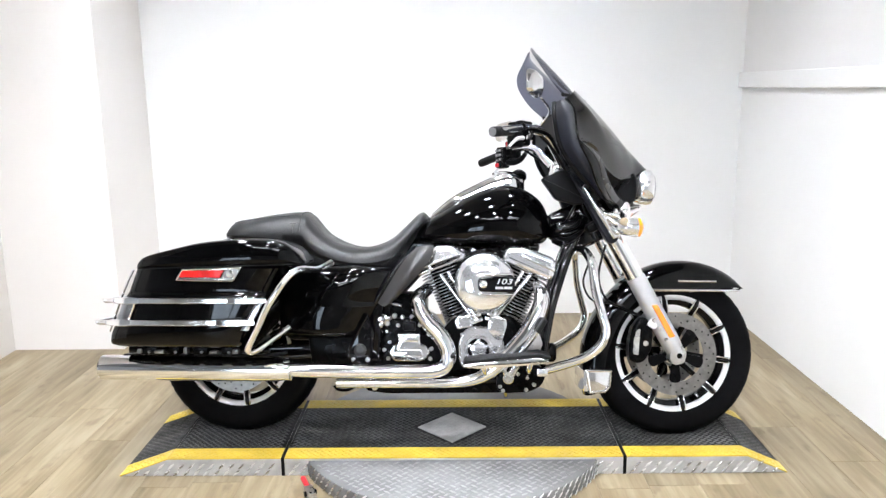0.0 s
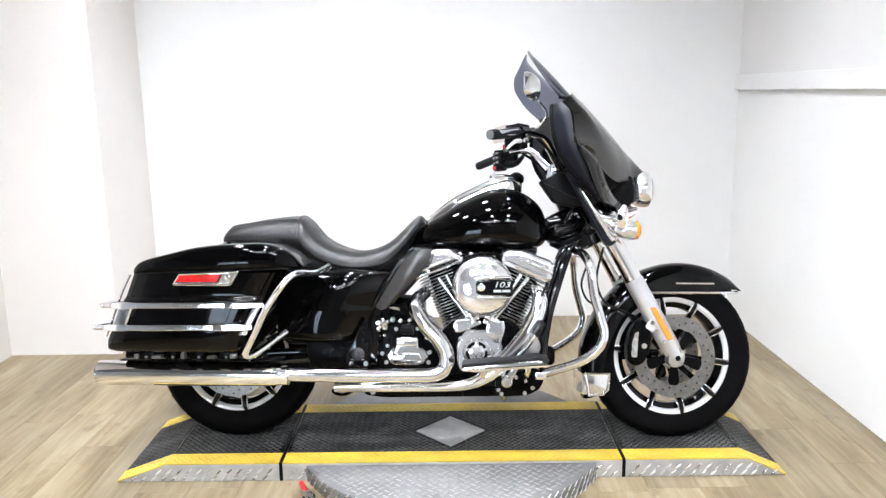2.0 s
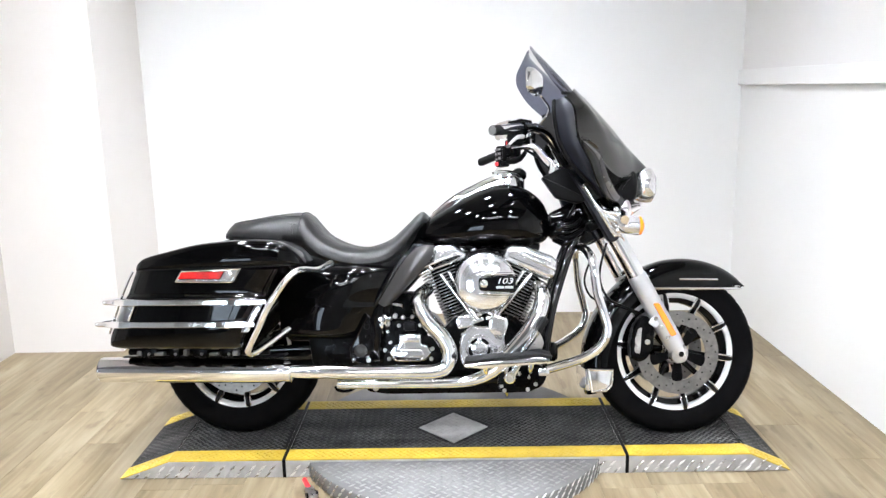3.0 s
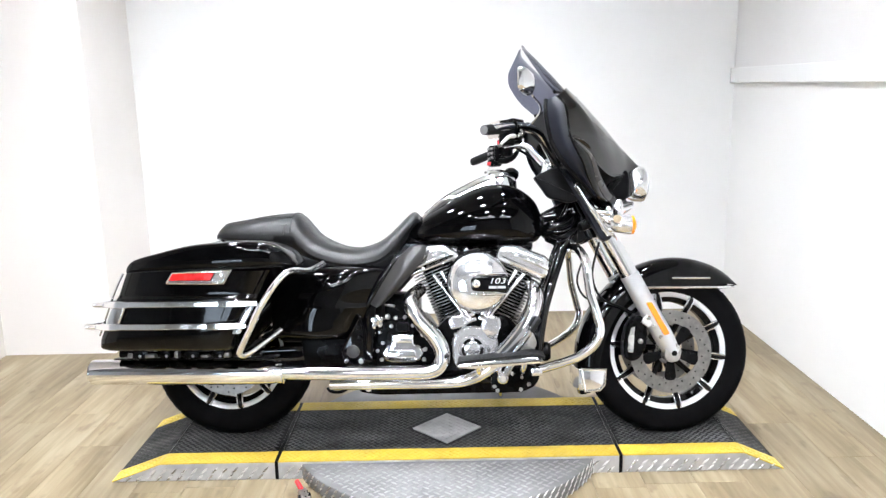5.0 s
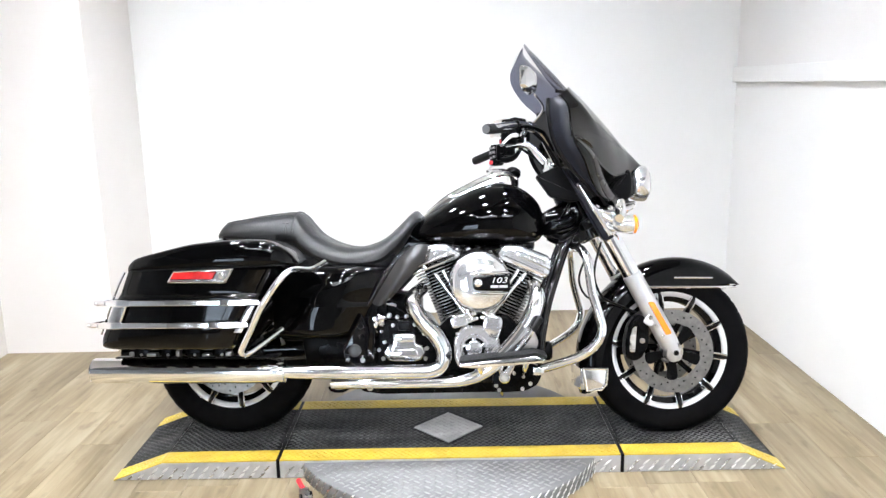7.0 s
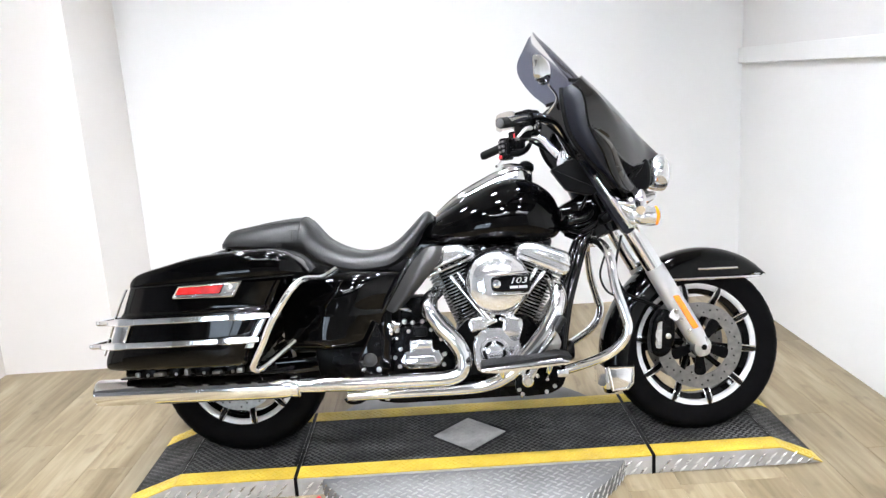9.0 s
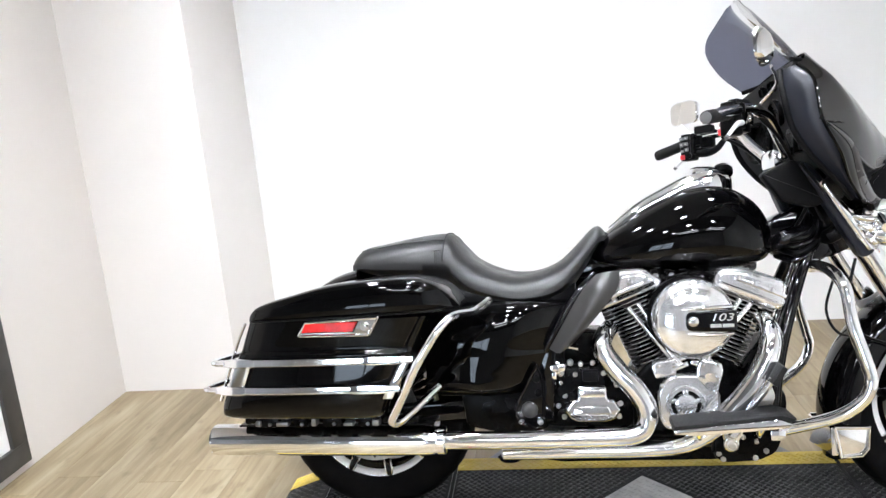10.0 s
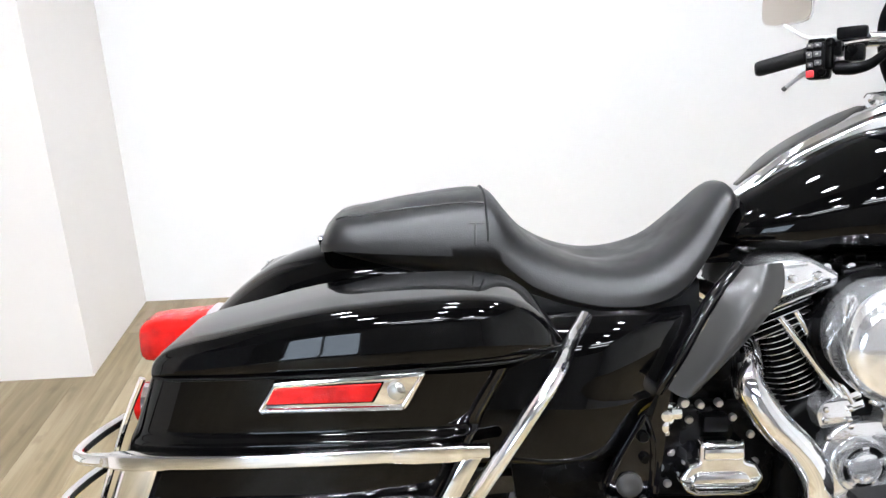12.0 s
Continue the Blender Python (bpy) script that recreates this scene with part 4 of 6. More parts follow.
WS = [  # from the foot of the screen up to its lip: x, z of the middle, half width, sweep back at the edge
    (0.322, 1.283, 0.225, 0.106), (0.280, 1.330, 0.245, 0.108), (0.236, 1.375, 0.250, 0.097), (0.195, 1.416, 0.238, 0.080), (0.164, 1.447, 0.195, 0.055), (0.147, 1.470, 0.130, 0.026), (0.138, 1.487, 0.035, 0.006)]
rows_ = [[(x - sw * abs(u) ** 1.8, u * w, z - 0.02 * (w / 0.25) * u * u) for u in (-1, -0.75, -0.5, -0.25, 0, 0.25, 0.5, 0.75, 1)] for x, z, w, sw in WS]
screen = bp("windshield", surface(rows_, 0.0, 3, 4), SMOKE, "dark smoked curved windshield", steer=True, sharp=80)
bp("windshield_trim", tube([tuple(Vector(p) + Vector((0.006, 0, -0.004))) for p in rows_[0]], 0.007, 8), PLASTIC, "", fairing, True)
for y in (-0.09, 0.0, 0.09):
    b_ = bolt(0, 0, 0, 0.007)
    b_.transform(at(0.339 - 1.2 * y * y, y, 1.265) @ Matrix.Rotation(radians(90), 4, "Z"))
    bp("screen_screw", b_, CHROME, "", fairing, True)

# -- headlight, light bar, turn signals --
hl = revolve([(0.03, 0.065), (0.055, 0.05), (0.066, 0.03), (0.070, 0.0), (0.067, -0.012), (0.060, -0.016)], 48)
hl.transform(at(0.592, 0, 0.948) @ Matrix.Rotation(radians(90), 4, "Z"))
head = bp("headlight", hl, ENGCHR, "round chrome headlight bucket", steer=True)
ln = revolve([(0.060, -0.012), (0.052, -0.022), (0.03, -0.029), (0.004, -0.031)], 48)
ln.transform(at(0.592, 0, 0.948) @ Matrix.Rotation(radians(90), 4, "Z"))
bp("headlight_lens", ln, LENS, "clear faceted lens", head, True)
nac = plate([(0.43, 0.90), (0.47, 0.99), (0.525, 1.0), (0.535, 0.95), (0.53, 0.885), (0.47, 0.86)], -0.09, 0.09, 0.02, 3, 0.03)
bp("headlight_nacelle", nac, PLASTIC, "black nacelle behind the headlight", steer=True)
bar = bp("light_bar", tube([(0.44, -0.235, 0.80), (0.455, -0.15, 0.835), (0.47, 0, 0.845), (0.455, 0.15, 0.835), (0.44, 0.235, 0.80)], 0.016, 12), CHROME, "chrome auxiliary light bar", steer=True)
lbc = bp("light_bar_cover", plate([(0.366, 0.842), (0.43, 0.853), (0.530, 0.868), (0.527, 0.848), (0.490, 0.822), (0.462, 0.796), (0.458, 0.752), (0.424, 0.738)], -0.15, 0.15, 0.012, 3, 0.012), CHROME, "chrome fork bracket cover", steer=True)
for s in (-1, 1):
    for pts in ([(0.385, 0.152, 0.838), (0.43, 0.160, 0.826), (0.475, 0.158, 0.836), (0.515, 0.150, 0.85)], [(0.40, 0.152, 0.815), (0.43, 0.162, 0.800), (0.455, 0.156, 0.81)], [(0.415, 0.152, 0.785), (0.435, 0.160, 0.765), (0.45, 0.152, 0.775)]):
        bp("bracket_fold", tube([(x, s * y, z) for x, y, z in pts], [0.010] + [0.013] * (len(pts) - 2) + [0.008], 12), CHROME, "", lbc, True)
    bp("bracket_screw", revolve([(0.008, 0.004), (0.008, -0.004), (0.003, -0.006)], 10), CHROME, "", lbc, True).matrix_local = STEER @ at(0.41, s * 0.155, 0.838)
for s in (-1, 1):
    ts = revolve([(0.012, 0.05), (0.028, 0.035), (0.035, 0.01), (0.036, -0.02), (0.036, -0.024)], 28)
    ts.transform(at(0.480, s * 0.17, 0.782) @ Matrix.Rotation(radians(90), 4, "Z"))
    t_ = bp("turn_signal", ts, ENGCHR, "bullet-shaped chrome turn signal", steer=True)
    tl = revolve([(0.034, -0.024), (0.035, -0.034), (0.026, -0.042), (0.006, -0.045)], 28)
    tl.transform(at(0.480, s * 0.17, 0.782) @ Matrix.Rotation(radians(90), 4, "Z"))
    bp("turn_signal_lens", tl, AMBER, "amber lens", t_, True)
    fl = revolve([(0.02, 0.05), (0.042, 0.03), (0.05, 0.005), (0.048, -0.005), (0.044, -0.009), (0.004, -0.016)], 32)
    fl.transform(at(0.47, s * 0.135, 0.835) @ Matrix.Rotation(radians(90), 4, "Z"))
    bp("passing_lamp", fl, CHROME, "small chrome passing lamp", steer=True)

# -- handlebar, grips, controls, mirrors --
half_bar = [(-0.045, 0.400, 1.094), (0.06, 0.285, 1.126), (0.12, 0.215, 1.134), (0.172, 0.165, 1.12), (0.212, 0.122, 1.068), (0.240, 0.085, 1.032), (0.248, 0.03, 1.022), (0.249, 0, 1.022)]
hb = bp("handlebar", tube([(x, -y, z) for x, y, z in half_bar[:-1]] + [(x + 0.055 * y, y * 0.95, z) for x, y, z in half_bar[::-1]], 0.0158, 14), CHROME, "chrome handlebar", steer=True)
for s in (-1, 1):
    P3 = lambda x, y, z: (x + (0.022 if s > 0 else 0.0) * y / 0.4, s * y * (0.95 if s > 0 else 1.0), z)
    gr = bp("grip", tube([P3(-0.049, 0.405, 1.093), P3(-0.045, 0.400, 1.094), P3(0.018, 0.324, 1.111), P3(0.024, 0.317, 1.113)], [0.0145, 0.0178, 0.0175, 0.019], 18, 3), GRIP, "black ribbed rubber grip", steer=True)
    ge = revolve([(0.0155, 0.0), (0.0155, -0.004), (0.011, -0.006), (0.003, -0.006)], 20)
    ge.transform(at(*P3(-0.050, 0.4055, 1.0925)) @ Matrix.Rotation(radians(-47 if s < 0 else -133), 4, "Z"))
    bp("grip_end", ge, CAPG, "grey grip end cap", gr, True)
    cm = at(*P3(0.042, 0.2885, 1.101), 0, 0, s * -42)            # the control cluster: x runs inwards along the bar, f is the rider's side
    f = -s
    sw = box(-0.027, 0.022, -0.021, 0.021, -0.044, 0.038, 0.010, 3)
    sw.transform(cm)
    sh_ = bp("switch_housing", sw, PLASTIC, "black switch housing with rows of buttons", steer=True)
    for pc, mm, nm in ((box(0.012, 0.030, -0.026, 0.026, -0.026, 0.044, 0.009, 3), BLACKM, "housing_collar"), (box(-0.024, 0.012, -0.017, 0.017, 0.030, 0.045, 0.006), BLACKM, "housing_cap"),
                       (box(0.026, 0.062, -0.018, 0.018, -0.034, -0.006, 0.008), BLACKM, "lever_bracket"), (box(0.028, 0.046, -0.021, 0.021, 0.002, 0.036, 0.007), BLACKM, "bar_clamp")):
        pc.transform(cm)
        bp(nm, pc, mm, "", sh_, True)
    for u, z, w_, h_ in ((-0.018, 0.029, 0.007, 0.005), (-0.002, 0.030, 0.007, 0.005), (-0.019, 0.010, 0.006, 0.007), (-0.003, 0.011, 0.008, 0.006), (-0.017, -0.012, 0.006, 0.005), (-0.001, -0.008, 0.007, 0.006)):
        key = box(u - w_, u + w_, f * 0.020 - 0.004, f * 0.020 + 0.004, z - h_, z + h_, 0.002)
        key.transform(cm)
        bp("button", key, CAPG, "", sh_, True)
        dot = box(u - w_ * 0.35, u + w_ * 0.35, f * 0.0238 - 0.001, f * 0.0238 + 0.001, z - h_ * 0.35, z + h_ * 0.35)
        dot.transform(cm)
        bp("button_mark", dot, STEEL, "", sh_, True)
    rb = box(-0.024, -0.008, f * 0.021 - 0.006, f * 0.021 + 0.006, -0.040, -0.024, 0.004)
    rb.transform(cm)
    bp("red_switch", rb, REDSW, "red rocker switch", sh_, True)
    knob = revolve([(0.010, 0), (0.010, -0.005), (0.006, -0.007), (0.002, -0.005)], 18)
    knob.transform(cm @ Matrix.Translation((0.007, f * 0.0205, -0.029)) @ Matrix.Rotation(0 if f < 0 else math.pi, 4, "Z"))
    bp("round_switch", knob, BLACKM, "black round switch", sh_, True)
    res = box(-0.030, 0.030, -0.015, 0.015, -0.013, 0.013, 0.006)
    res.transform(at(*P3(0.080, 0.225, 1.150), 0, 0, s * -40))
    bp("reservoir", res, PLASTIC, "black fluid reservoir", steer=True)
    perch = merge(box(-0.02, 0.02, -0.018, 0.018, -0.022, 0.014, 0.008), bolt(0, -0.016 if s < 0 else 0.0, -0.004, 0.009, 0.008))
    perch.transform(at(*P3(0.090, 0.230, 1.112), 0, 0, s * -40))
    bp("lever_perch", perch, CHROME if s < 0 else BLACKM, "chrome lever perch" if s < 0 else "black lever perch", steer=True)
    if s > 0:
        bp("hose_elbow", tube([P3(0.060, 0.252, 1.076), P3(0.085, 0.225, 1.074), P3(0.110, 0.200, 1.082), P3(0.130, 0.175, 1.105)], [0.012, 0.013, 0.011, 0.008], 12), PLASTIC, "black hose elbow", steer=True)
    bp("lever", tube([P3(0.078, 0.270, 1.094), P3(0.052, 0.320, 1.086), P3(0.034, 0.347, 1.075), P3(0.004, 0.379, 1.045)], [0.008, 0.0075, 0.006, 0.0042], 10), SILVER, "bright hand lever", steer=True)
    bp("lever_tip", tube([P3(0.006, 0.377, 1.047), P3(0.001, 0.382, 1.041)], 0.0055, 10, smooth=False), CAPG, "", steer=True)
    mc = Vector((0.088, -0.402, 1.258)) if s < 0 else Vector((0.087, 0.465, 1.247))
    stalk = [P3(0.14, 0.215, 1.15), P3(0.165, 0.27, 1.19), tuple(mc + Vector((0.03, 0.02, -0.045)))] if s < 0 else [(0.092, 0.235, 1.150), (0.080, 0.360, 1.159), (0.070, 0.447, 1.202)]
    bp("mirror_stalk", tube(stalk, 0.0042, 10), CHROME if s < 0 else SILVER, "", steer=True)
    shell = []
    for k, (d, f) in enumerate(((0.030, 0.25), (0.026, 0.6), (0.016, 0.88), (0.0, 1.0), (-0.006, 0.98))):
        shell.append([Vector((d, y, z)) for y, z in oval(0, 0, 0.066 * f, 0.043 * f, 4.0, 32)])
    turn_ = Matrix.Translation(mc) @ Matrix.Rotation(radians(32 if s > 0 else -24), 4, "Z")
    shell = loft(shell)
    shell.transform(turn_)
    mir = bp("mirror", shell, CHROME, "chrome-backed rear-view mirror", steer=True)
    gl = loft([[Vector((d, y, z)) for y, z in oval(0, 0, 0.062 * f, 0.039 * f, 4.0, 32)] for d, f in ((-0.005, 1.0), (-0.0075, 1.0))])
    gl.transform(turn_)
    bp("mirror_glass", gl, MIRROR, "mirror glass", mir, True)
bp("handlebar_clamp", box(0.215, 0.275, -0.06, 0.06, 0.99, 1.045, 0.012), CHROME, "chrome handlebar clamp", steer=True)
for k, (y, z) in enumerate(((0.1, 1.0), (-0.1, 1.0))):
    bp("control_cable", tube([(0.14, y * 1.9, 1.12), (0.20, y * 1.5, 1.07), (0.25, y * 1.1, z), (0.30, y * 0.8, 0.9), (0.26, y * 0.5, 0.8)], 0.0055, 8), PLASTIC, "black control cable", steer=True)


# -- fuel tank and console --
TANK = [  # x, top, bottom, half width
    (-0.312, 0.768, 0.756, 0.040), (-0.300, 0.785, 0.744, 0.072), (-0.265, 0.820, 0.731, 0.102), (-0.21, 0.856, 0.724, 0.126), (-0.14, 0.898, 0.719, 0.148), (-0.06, 0.936, 0.716, 0.165),
    (0.02, 0.955, 0.715, 0.172), (0.09, 0.948, 0.715, 0.169), (0.145, 0.918, 0.718, 0.155), (0.182, 0.880, 0.730, 0.126), (0.202, 0.835, 0.755, 0.080), (0.207, 0.80, 0.785, 0.02)]
rings = []
for k in range(60):
    s = k / 59
    x = -0.312 + 0.519 * (0.5 - 0.5 * math.cos(math.pi * s))
    t, b, w = interp(TANK, x)
    zc = b + (t - b) * 0.44
    ring = []
    for y, z in [q for q in oval(0, 0, 1, 1, 2.4, 72) if q[1] >= 0] + [q for q in oval(0, 0, 1, 1, 3.6, 72) if q[1] < 0]:
        ring.append(Vector((x, y * w * (1 - 0.10 * max(0, z)), zc + z * ((t - zc) if z > 0 else (zc - b)))))
    rings.append(ring)
bp("fuel_tank", loft(rings), PAINT, "gloss black teardrop fuel tank", sharp=60)
CONS = [(-0.285, 0.815, 0.022), (-0.25, 0.842, 0.034), (-0.17, 0.906, 0.044), (-0.06, 0.964, 0.052), (-0.01, 0.985, 0.056), (0.045, 1.000, 0.058), (0.085, 0.995, 0.050), (0.11, 0.975, 0.03)]
rings = []
for k in range(36):
    x = -0.285 + 0.395 * k / 35
    t, w = interp(CONS, x)
    rings.append([Vector((x, y, z)) for y, z in oval(0, t - 0.05, w, 0.05, 5.0, 36)])
con = bp("console", loft(rings), CHROME, "chrome tank console", sharp=50)
rings = []
for k in range(16):
    x = -0.250 + 0.235 * k / 15
    t, w = interp(CONS, x)
    e = min(1.0, 0.35 + 3 * min(k, 15 - k) / 15)
    rings.append([Vector((x, y, z)) for y, z in oval(0, t - 0.003, w * 0.72 * e, 0.0068, 4.0, 16)])
bp("console_pad", loft(rings), GREYPL, "dark grey textured console strip", con)
cap = revolve([(0.036, 0), (0.038, -0.008), (0.034, -0.016), (0.02, -0.019)], 36)
cap.transform(at(0.035, 0, 0.992, -90 + 8))
bp("filler_cap", cap, CHROME, "chrome fuel door", con)
ign = revolve([(0.03, 0), (0.031, -0.014), (0.022, -0.026), (0.01, -0.028)], 24)
ign.transform(at(0.09, 0, 0.985, -90 - 30))
bp("ignition_switch", ign, BLACKM, "black ignition switch", con)

# -- seat --
SE = [  # x, crown, underside, half width
    (-1.045, 0.778, 0.764, 0.085), (-1.036, 0.796, 0.755, 0.118), (-1.012, 0.817, 0.743, 0.138), (-0.96, 0.827, 0.727, 0.150), (-0.88, 0.841, 0.704, 0.160), (-0.79, 0.852, 0.684, 0.165),
    (-0.752, 0.853, 0.680, 0.166), (-0.728, 0.846, 0.678, 0.168), (-0.705, 0.818, 0.664, 0.172), (-0.665, 0.776, 0.648, 0.180), (-0.60, 0.745, 0.632, 0.190), (-0.53, 0.731, 0.622, 0.195),
    (-0.46, 0.735, 0.622, 0.187), (-0.40, 0.757, 0.638, 0.166), (-0.345, 0.803, 0.700, 0.135), (-0.305, 0.842, 0.762, 0.105), (-0.282, 0.852, 0.800, 0.088), (-0.264, 0.835, 0.815, 0.06)]
rings = []
for k in range(84):
    x = -1.045 + 0.781 * k / 83
    t, b, w = interp(SE, x)
    ring = []
    dish = 0.014 * math.exp(-((x + 0.53) / 0.13) ** 2)
    for y, z in oval(0, 0, 1, 1, 2.7, 40):
        zz = (t + b) / 2 + z * (t - b) / 2 - (dish * (1 - abs(y)) * 1.5 if z > 0.3 else 0) - (0.02 * abs(y) ** 3 if z > 0 else 0)
        ring.append(Vector((x, y * w, zz)))
    rings.append(ring)
st = bp("seat", loft(rings), SEAT, "black vinyl two-up touring seat with a stepped pillion", sharp=60)
seam_a, seam_b = [], []
for k in range(25):
    a = radians(12 + 156 * k / 24)
    c, s = math.cos(a), math.sin(a)
    t, b, w = interp(SE, -0.744)
    seam_a.append((-0.744, w * 1.003 * math.copysign(abs(c) ** (2 / 2.7), c), (t + b) / 2 + 1.01 * (t - b) / 2 * abs(s) ** (2 / 2.7) - 0.02 * abs(c) ** (3 * 2 / 2.7)))
bp("seat_seam", tube(seam_a, 0.0022, 6, 1, smooth=False), PLASTIC, "stitched seam", st)
pip = []
for k in range(22):
    x = -1.015 + 0.268 * k / 21
    t, b, w = interp(SE, x)
    a = radians(118 + 8 * k / 21)
    c, sn = -abs(math.cos(a)) ** (2 / 2.7), abs(math.sin(a)) ** (2 / 2.7)
    pip.append((x, c * w * 1.002, (t + b) / 2 + sn * 1.004 * (t - b) / 2 - 0.02 * abs(c) ** 3))
bp("seat_piping", tube(pip, 0.0018, 6, 1, smooth=False), SEAT, "welted seam along the pillion pad", st)
bp("seat_stitch", merge(tube([(-0.766, -0.166, 0.806), (-0.767, -0.1685, 0.785), (-0.767, -0.168, 0.768)], 0.0013, 6), tube([(-0.778, -0.1655, 0.806), (-0.752, -0.1655, 0.806)], 0.0012, 6, smooth=False)), GREYPL, "short grey stitch mark", st)

# -- rear fender, tail light --
RF = [(-0.62, 0.665), (-0.75, 0.735), (-0.88, 0.765), (-1.00, 0.762), (-1.07, 0.748), (-1.135, 0.726), (-1.2, 0.686), (-1.262, 0.63), (-1.305, 0.57), (-1.335, 0.49), (-1.35, 0.42)]
line = spline([(x, 0, z) for x, z in RF], 5)
rings = []
for i, p in enumerate(line):
    d = (line[min(i + 1, len(line) - 1)] - line[max(i - 1, 0)]).normalized()
    nrm = Vector((d.z, 0, -d.x))
    if nrm.dot(p - Vector((RW[0], 0, RW[2]))) < 0:
        nrm = -nrm
    rings.append([p + Vector((0, u * 0.112, 0)) - nrm * ((1 - math.sqrt(max(0, 1 - abs(u) ** 2.4))) * 0.06 + (0.075 if abs(u) == 1 and e else 0))
                  for u, e in ((-1, 1), (-1, 0), (-0.97, 0), (-0.85, 0), (-0.6, 0), (-0.3, 0), (0, 0), (0.3, 0), (0.6, 0), (0.85, 0), (0.97, 0), (1, 0), (1, 1))])
fb = loft(rings, caps=False, closed=False)
bmesh.ops.recalc_face_normals(fb, faces=fb.faces)
bmesh.ops.solidify(fb, geom=fb.faces[:], thickness=0.003)
rf = bp("rear_fender", fb, PAINT, "gloss black rear fender", sharp=60)
tb = loft([[Vector((x, y, z)) for y, z in oval(0, zc, w, h, 4, 28)] for x, zc, w, h in ((-1.235, 0.612, 0.05, 0.03), (-1.255, 0.607, 0.062, 0.043), (-1.27, 0.603, 0.066, 0.048))])
tb.transform(Matrix.Translation((-0.004, 0, -0.016)))
tail = bp("tail_light", tb, CHROME, "chrome tail light housing on the fender")
tl = loft([[Vector((x, y, z)) for y, z in oval(0, zc, w, h, 4, 28)] for x, zc, w, h in ((-1.268, 0.602, 0.0645, 0.046), (-1.322, 0.598, 0.064, 0.045), (-1.365, 0.597, 0.063, 0.043), (-1.390, 0.596, 0.060, 0.040), (-1.399, 0.595, 0.052, 0.033), (-1.403, 0.595, 0.03, 0.018))])
tl.transform(Matrix.Translation((-0.004, 0, -0.016)))
bp("tail_lens", tl, RED, "red tail light lens", tail)
rbar = bp("rear_light_bar", tube([(-1.33, -0.19, 0.50), (-1.335, -0.1, 0.512), (-1.335, 0.1, 0.512), (-1.33, 0.19, 0.50)], 0.012, 10), CHROME, "chrome rear light bar")
for s in (-1, 1):
    hs = revolve([(0.012, -0.04), (0.03, -0.025), (0.036, 0.0), (0.036, 0.02)], 24)
    hs.transform(at(-1.335, s * 0.165, 0.505) @ Matrix.Rotation(radians(90), 4, "Z"))
    q = bp("rear_signal", hs, CHROME, "chrome rear turn signal")
    hs = revolve([(0.035, 0.02), (0.034, 0.032), (0.02, 0.04), (0.004, 0.042)], 24)
    hs.transform(at(-1.335, s * 0.165, 0.505) @ Matrix.Rotation(radians(90), 4, "Z"))
    bp("rear_signal_lens", hs, RED, "red signal lens", q)
bp("grab_knob", merge(bolt(-1.050, -0.02, 0.766, 0.009, 0.01), bolt(-1.046, -0.012, 0.760, 0.013, 0.008)), CHROME, "chrome seat screw knob")

# -- saddlebags with rails --
BAG = [  # z, rear x, front x, outer y, inner y
    (0.376, -1.325, -0.880, 0.452, 0.275), (0.384, -1.342, -0.872, 0.470, 0.268), (0.40, -1.341, -0.864, 0.482, 0.265), (0.42, -1.337, -0.855, 0.488, 0.262), (0.46, -1.320, -0.832, 0.4905, 0.260),
    (0.50, -1.303, -0.810, 0.491, 0.258), (0.553, -1.281, -0.783, 0.491, 0.256), (0.557, -1.279, -0.781, 0.4905, 0.256), (0.562, -1.277, -0.779, 0.486, 0.256), (0.567, -1.275, -0.777, 0.4825, 0.256),
    (0.572, -1.273, -0.775, 0.4822, 0.255), (0.60, -1.262, -0.760, 0.485, 0.254), (0.648, -1.242, -0.734, 0.490, 0.252)]
LID = [  # x, top z, seam z, outer y
    (-1.242, 0.650, 0.642, 0.438), (-1.234, 0.668, 0.643, 0.458), (-1.206, 0.689, 0.645, 0.474), (-1.12, 0.712, 0.648, 0.489), (-1.02, 0.735, 0.652, 0.497), (-0.92, 0.746, 0.655, 0.500), (-0.83, 0.750, 0.658, 0.498),
    (-0.765, 0.747, 0.659, 0.490), (-0.72, 0.733, 0.660, 0.476), (-0.685, 0.705, 0.660, 0.455), (-0.662, 0.672, 0.659, 0.42)]


def bag_taper(x, z=0.5):
    """How far the bag's outer side draws in towards its rear end."""
    return 0.036 * min(1.0, max(0.5, 0.5 + (z - 0.40) * 2.0)) * max(0.0, (-1.02 - x) / 0.30) ** 2.2


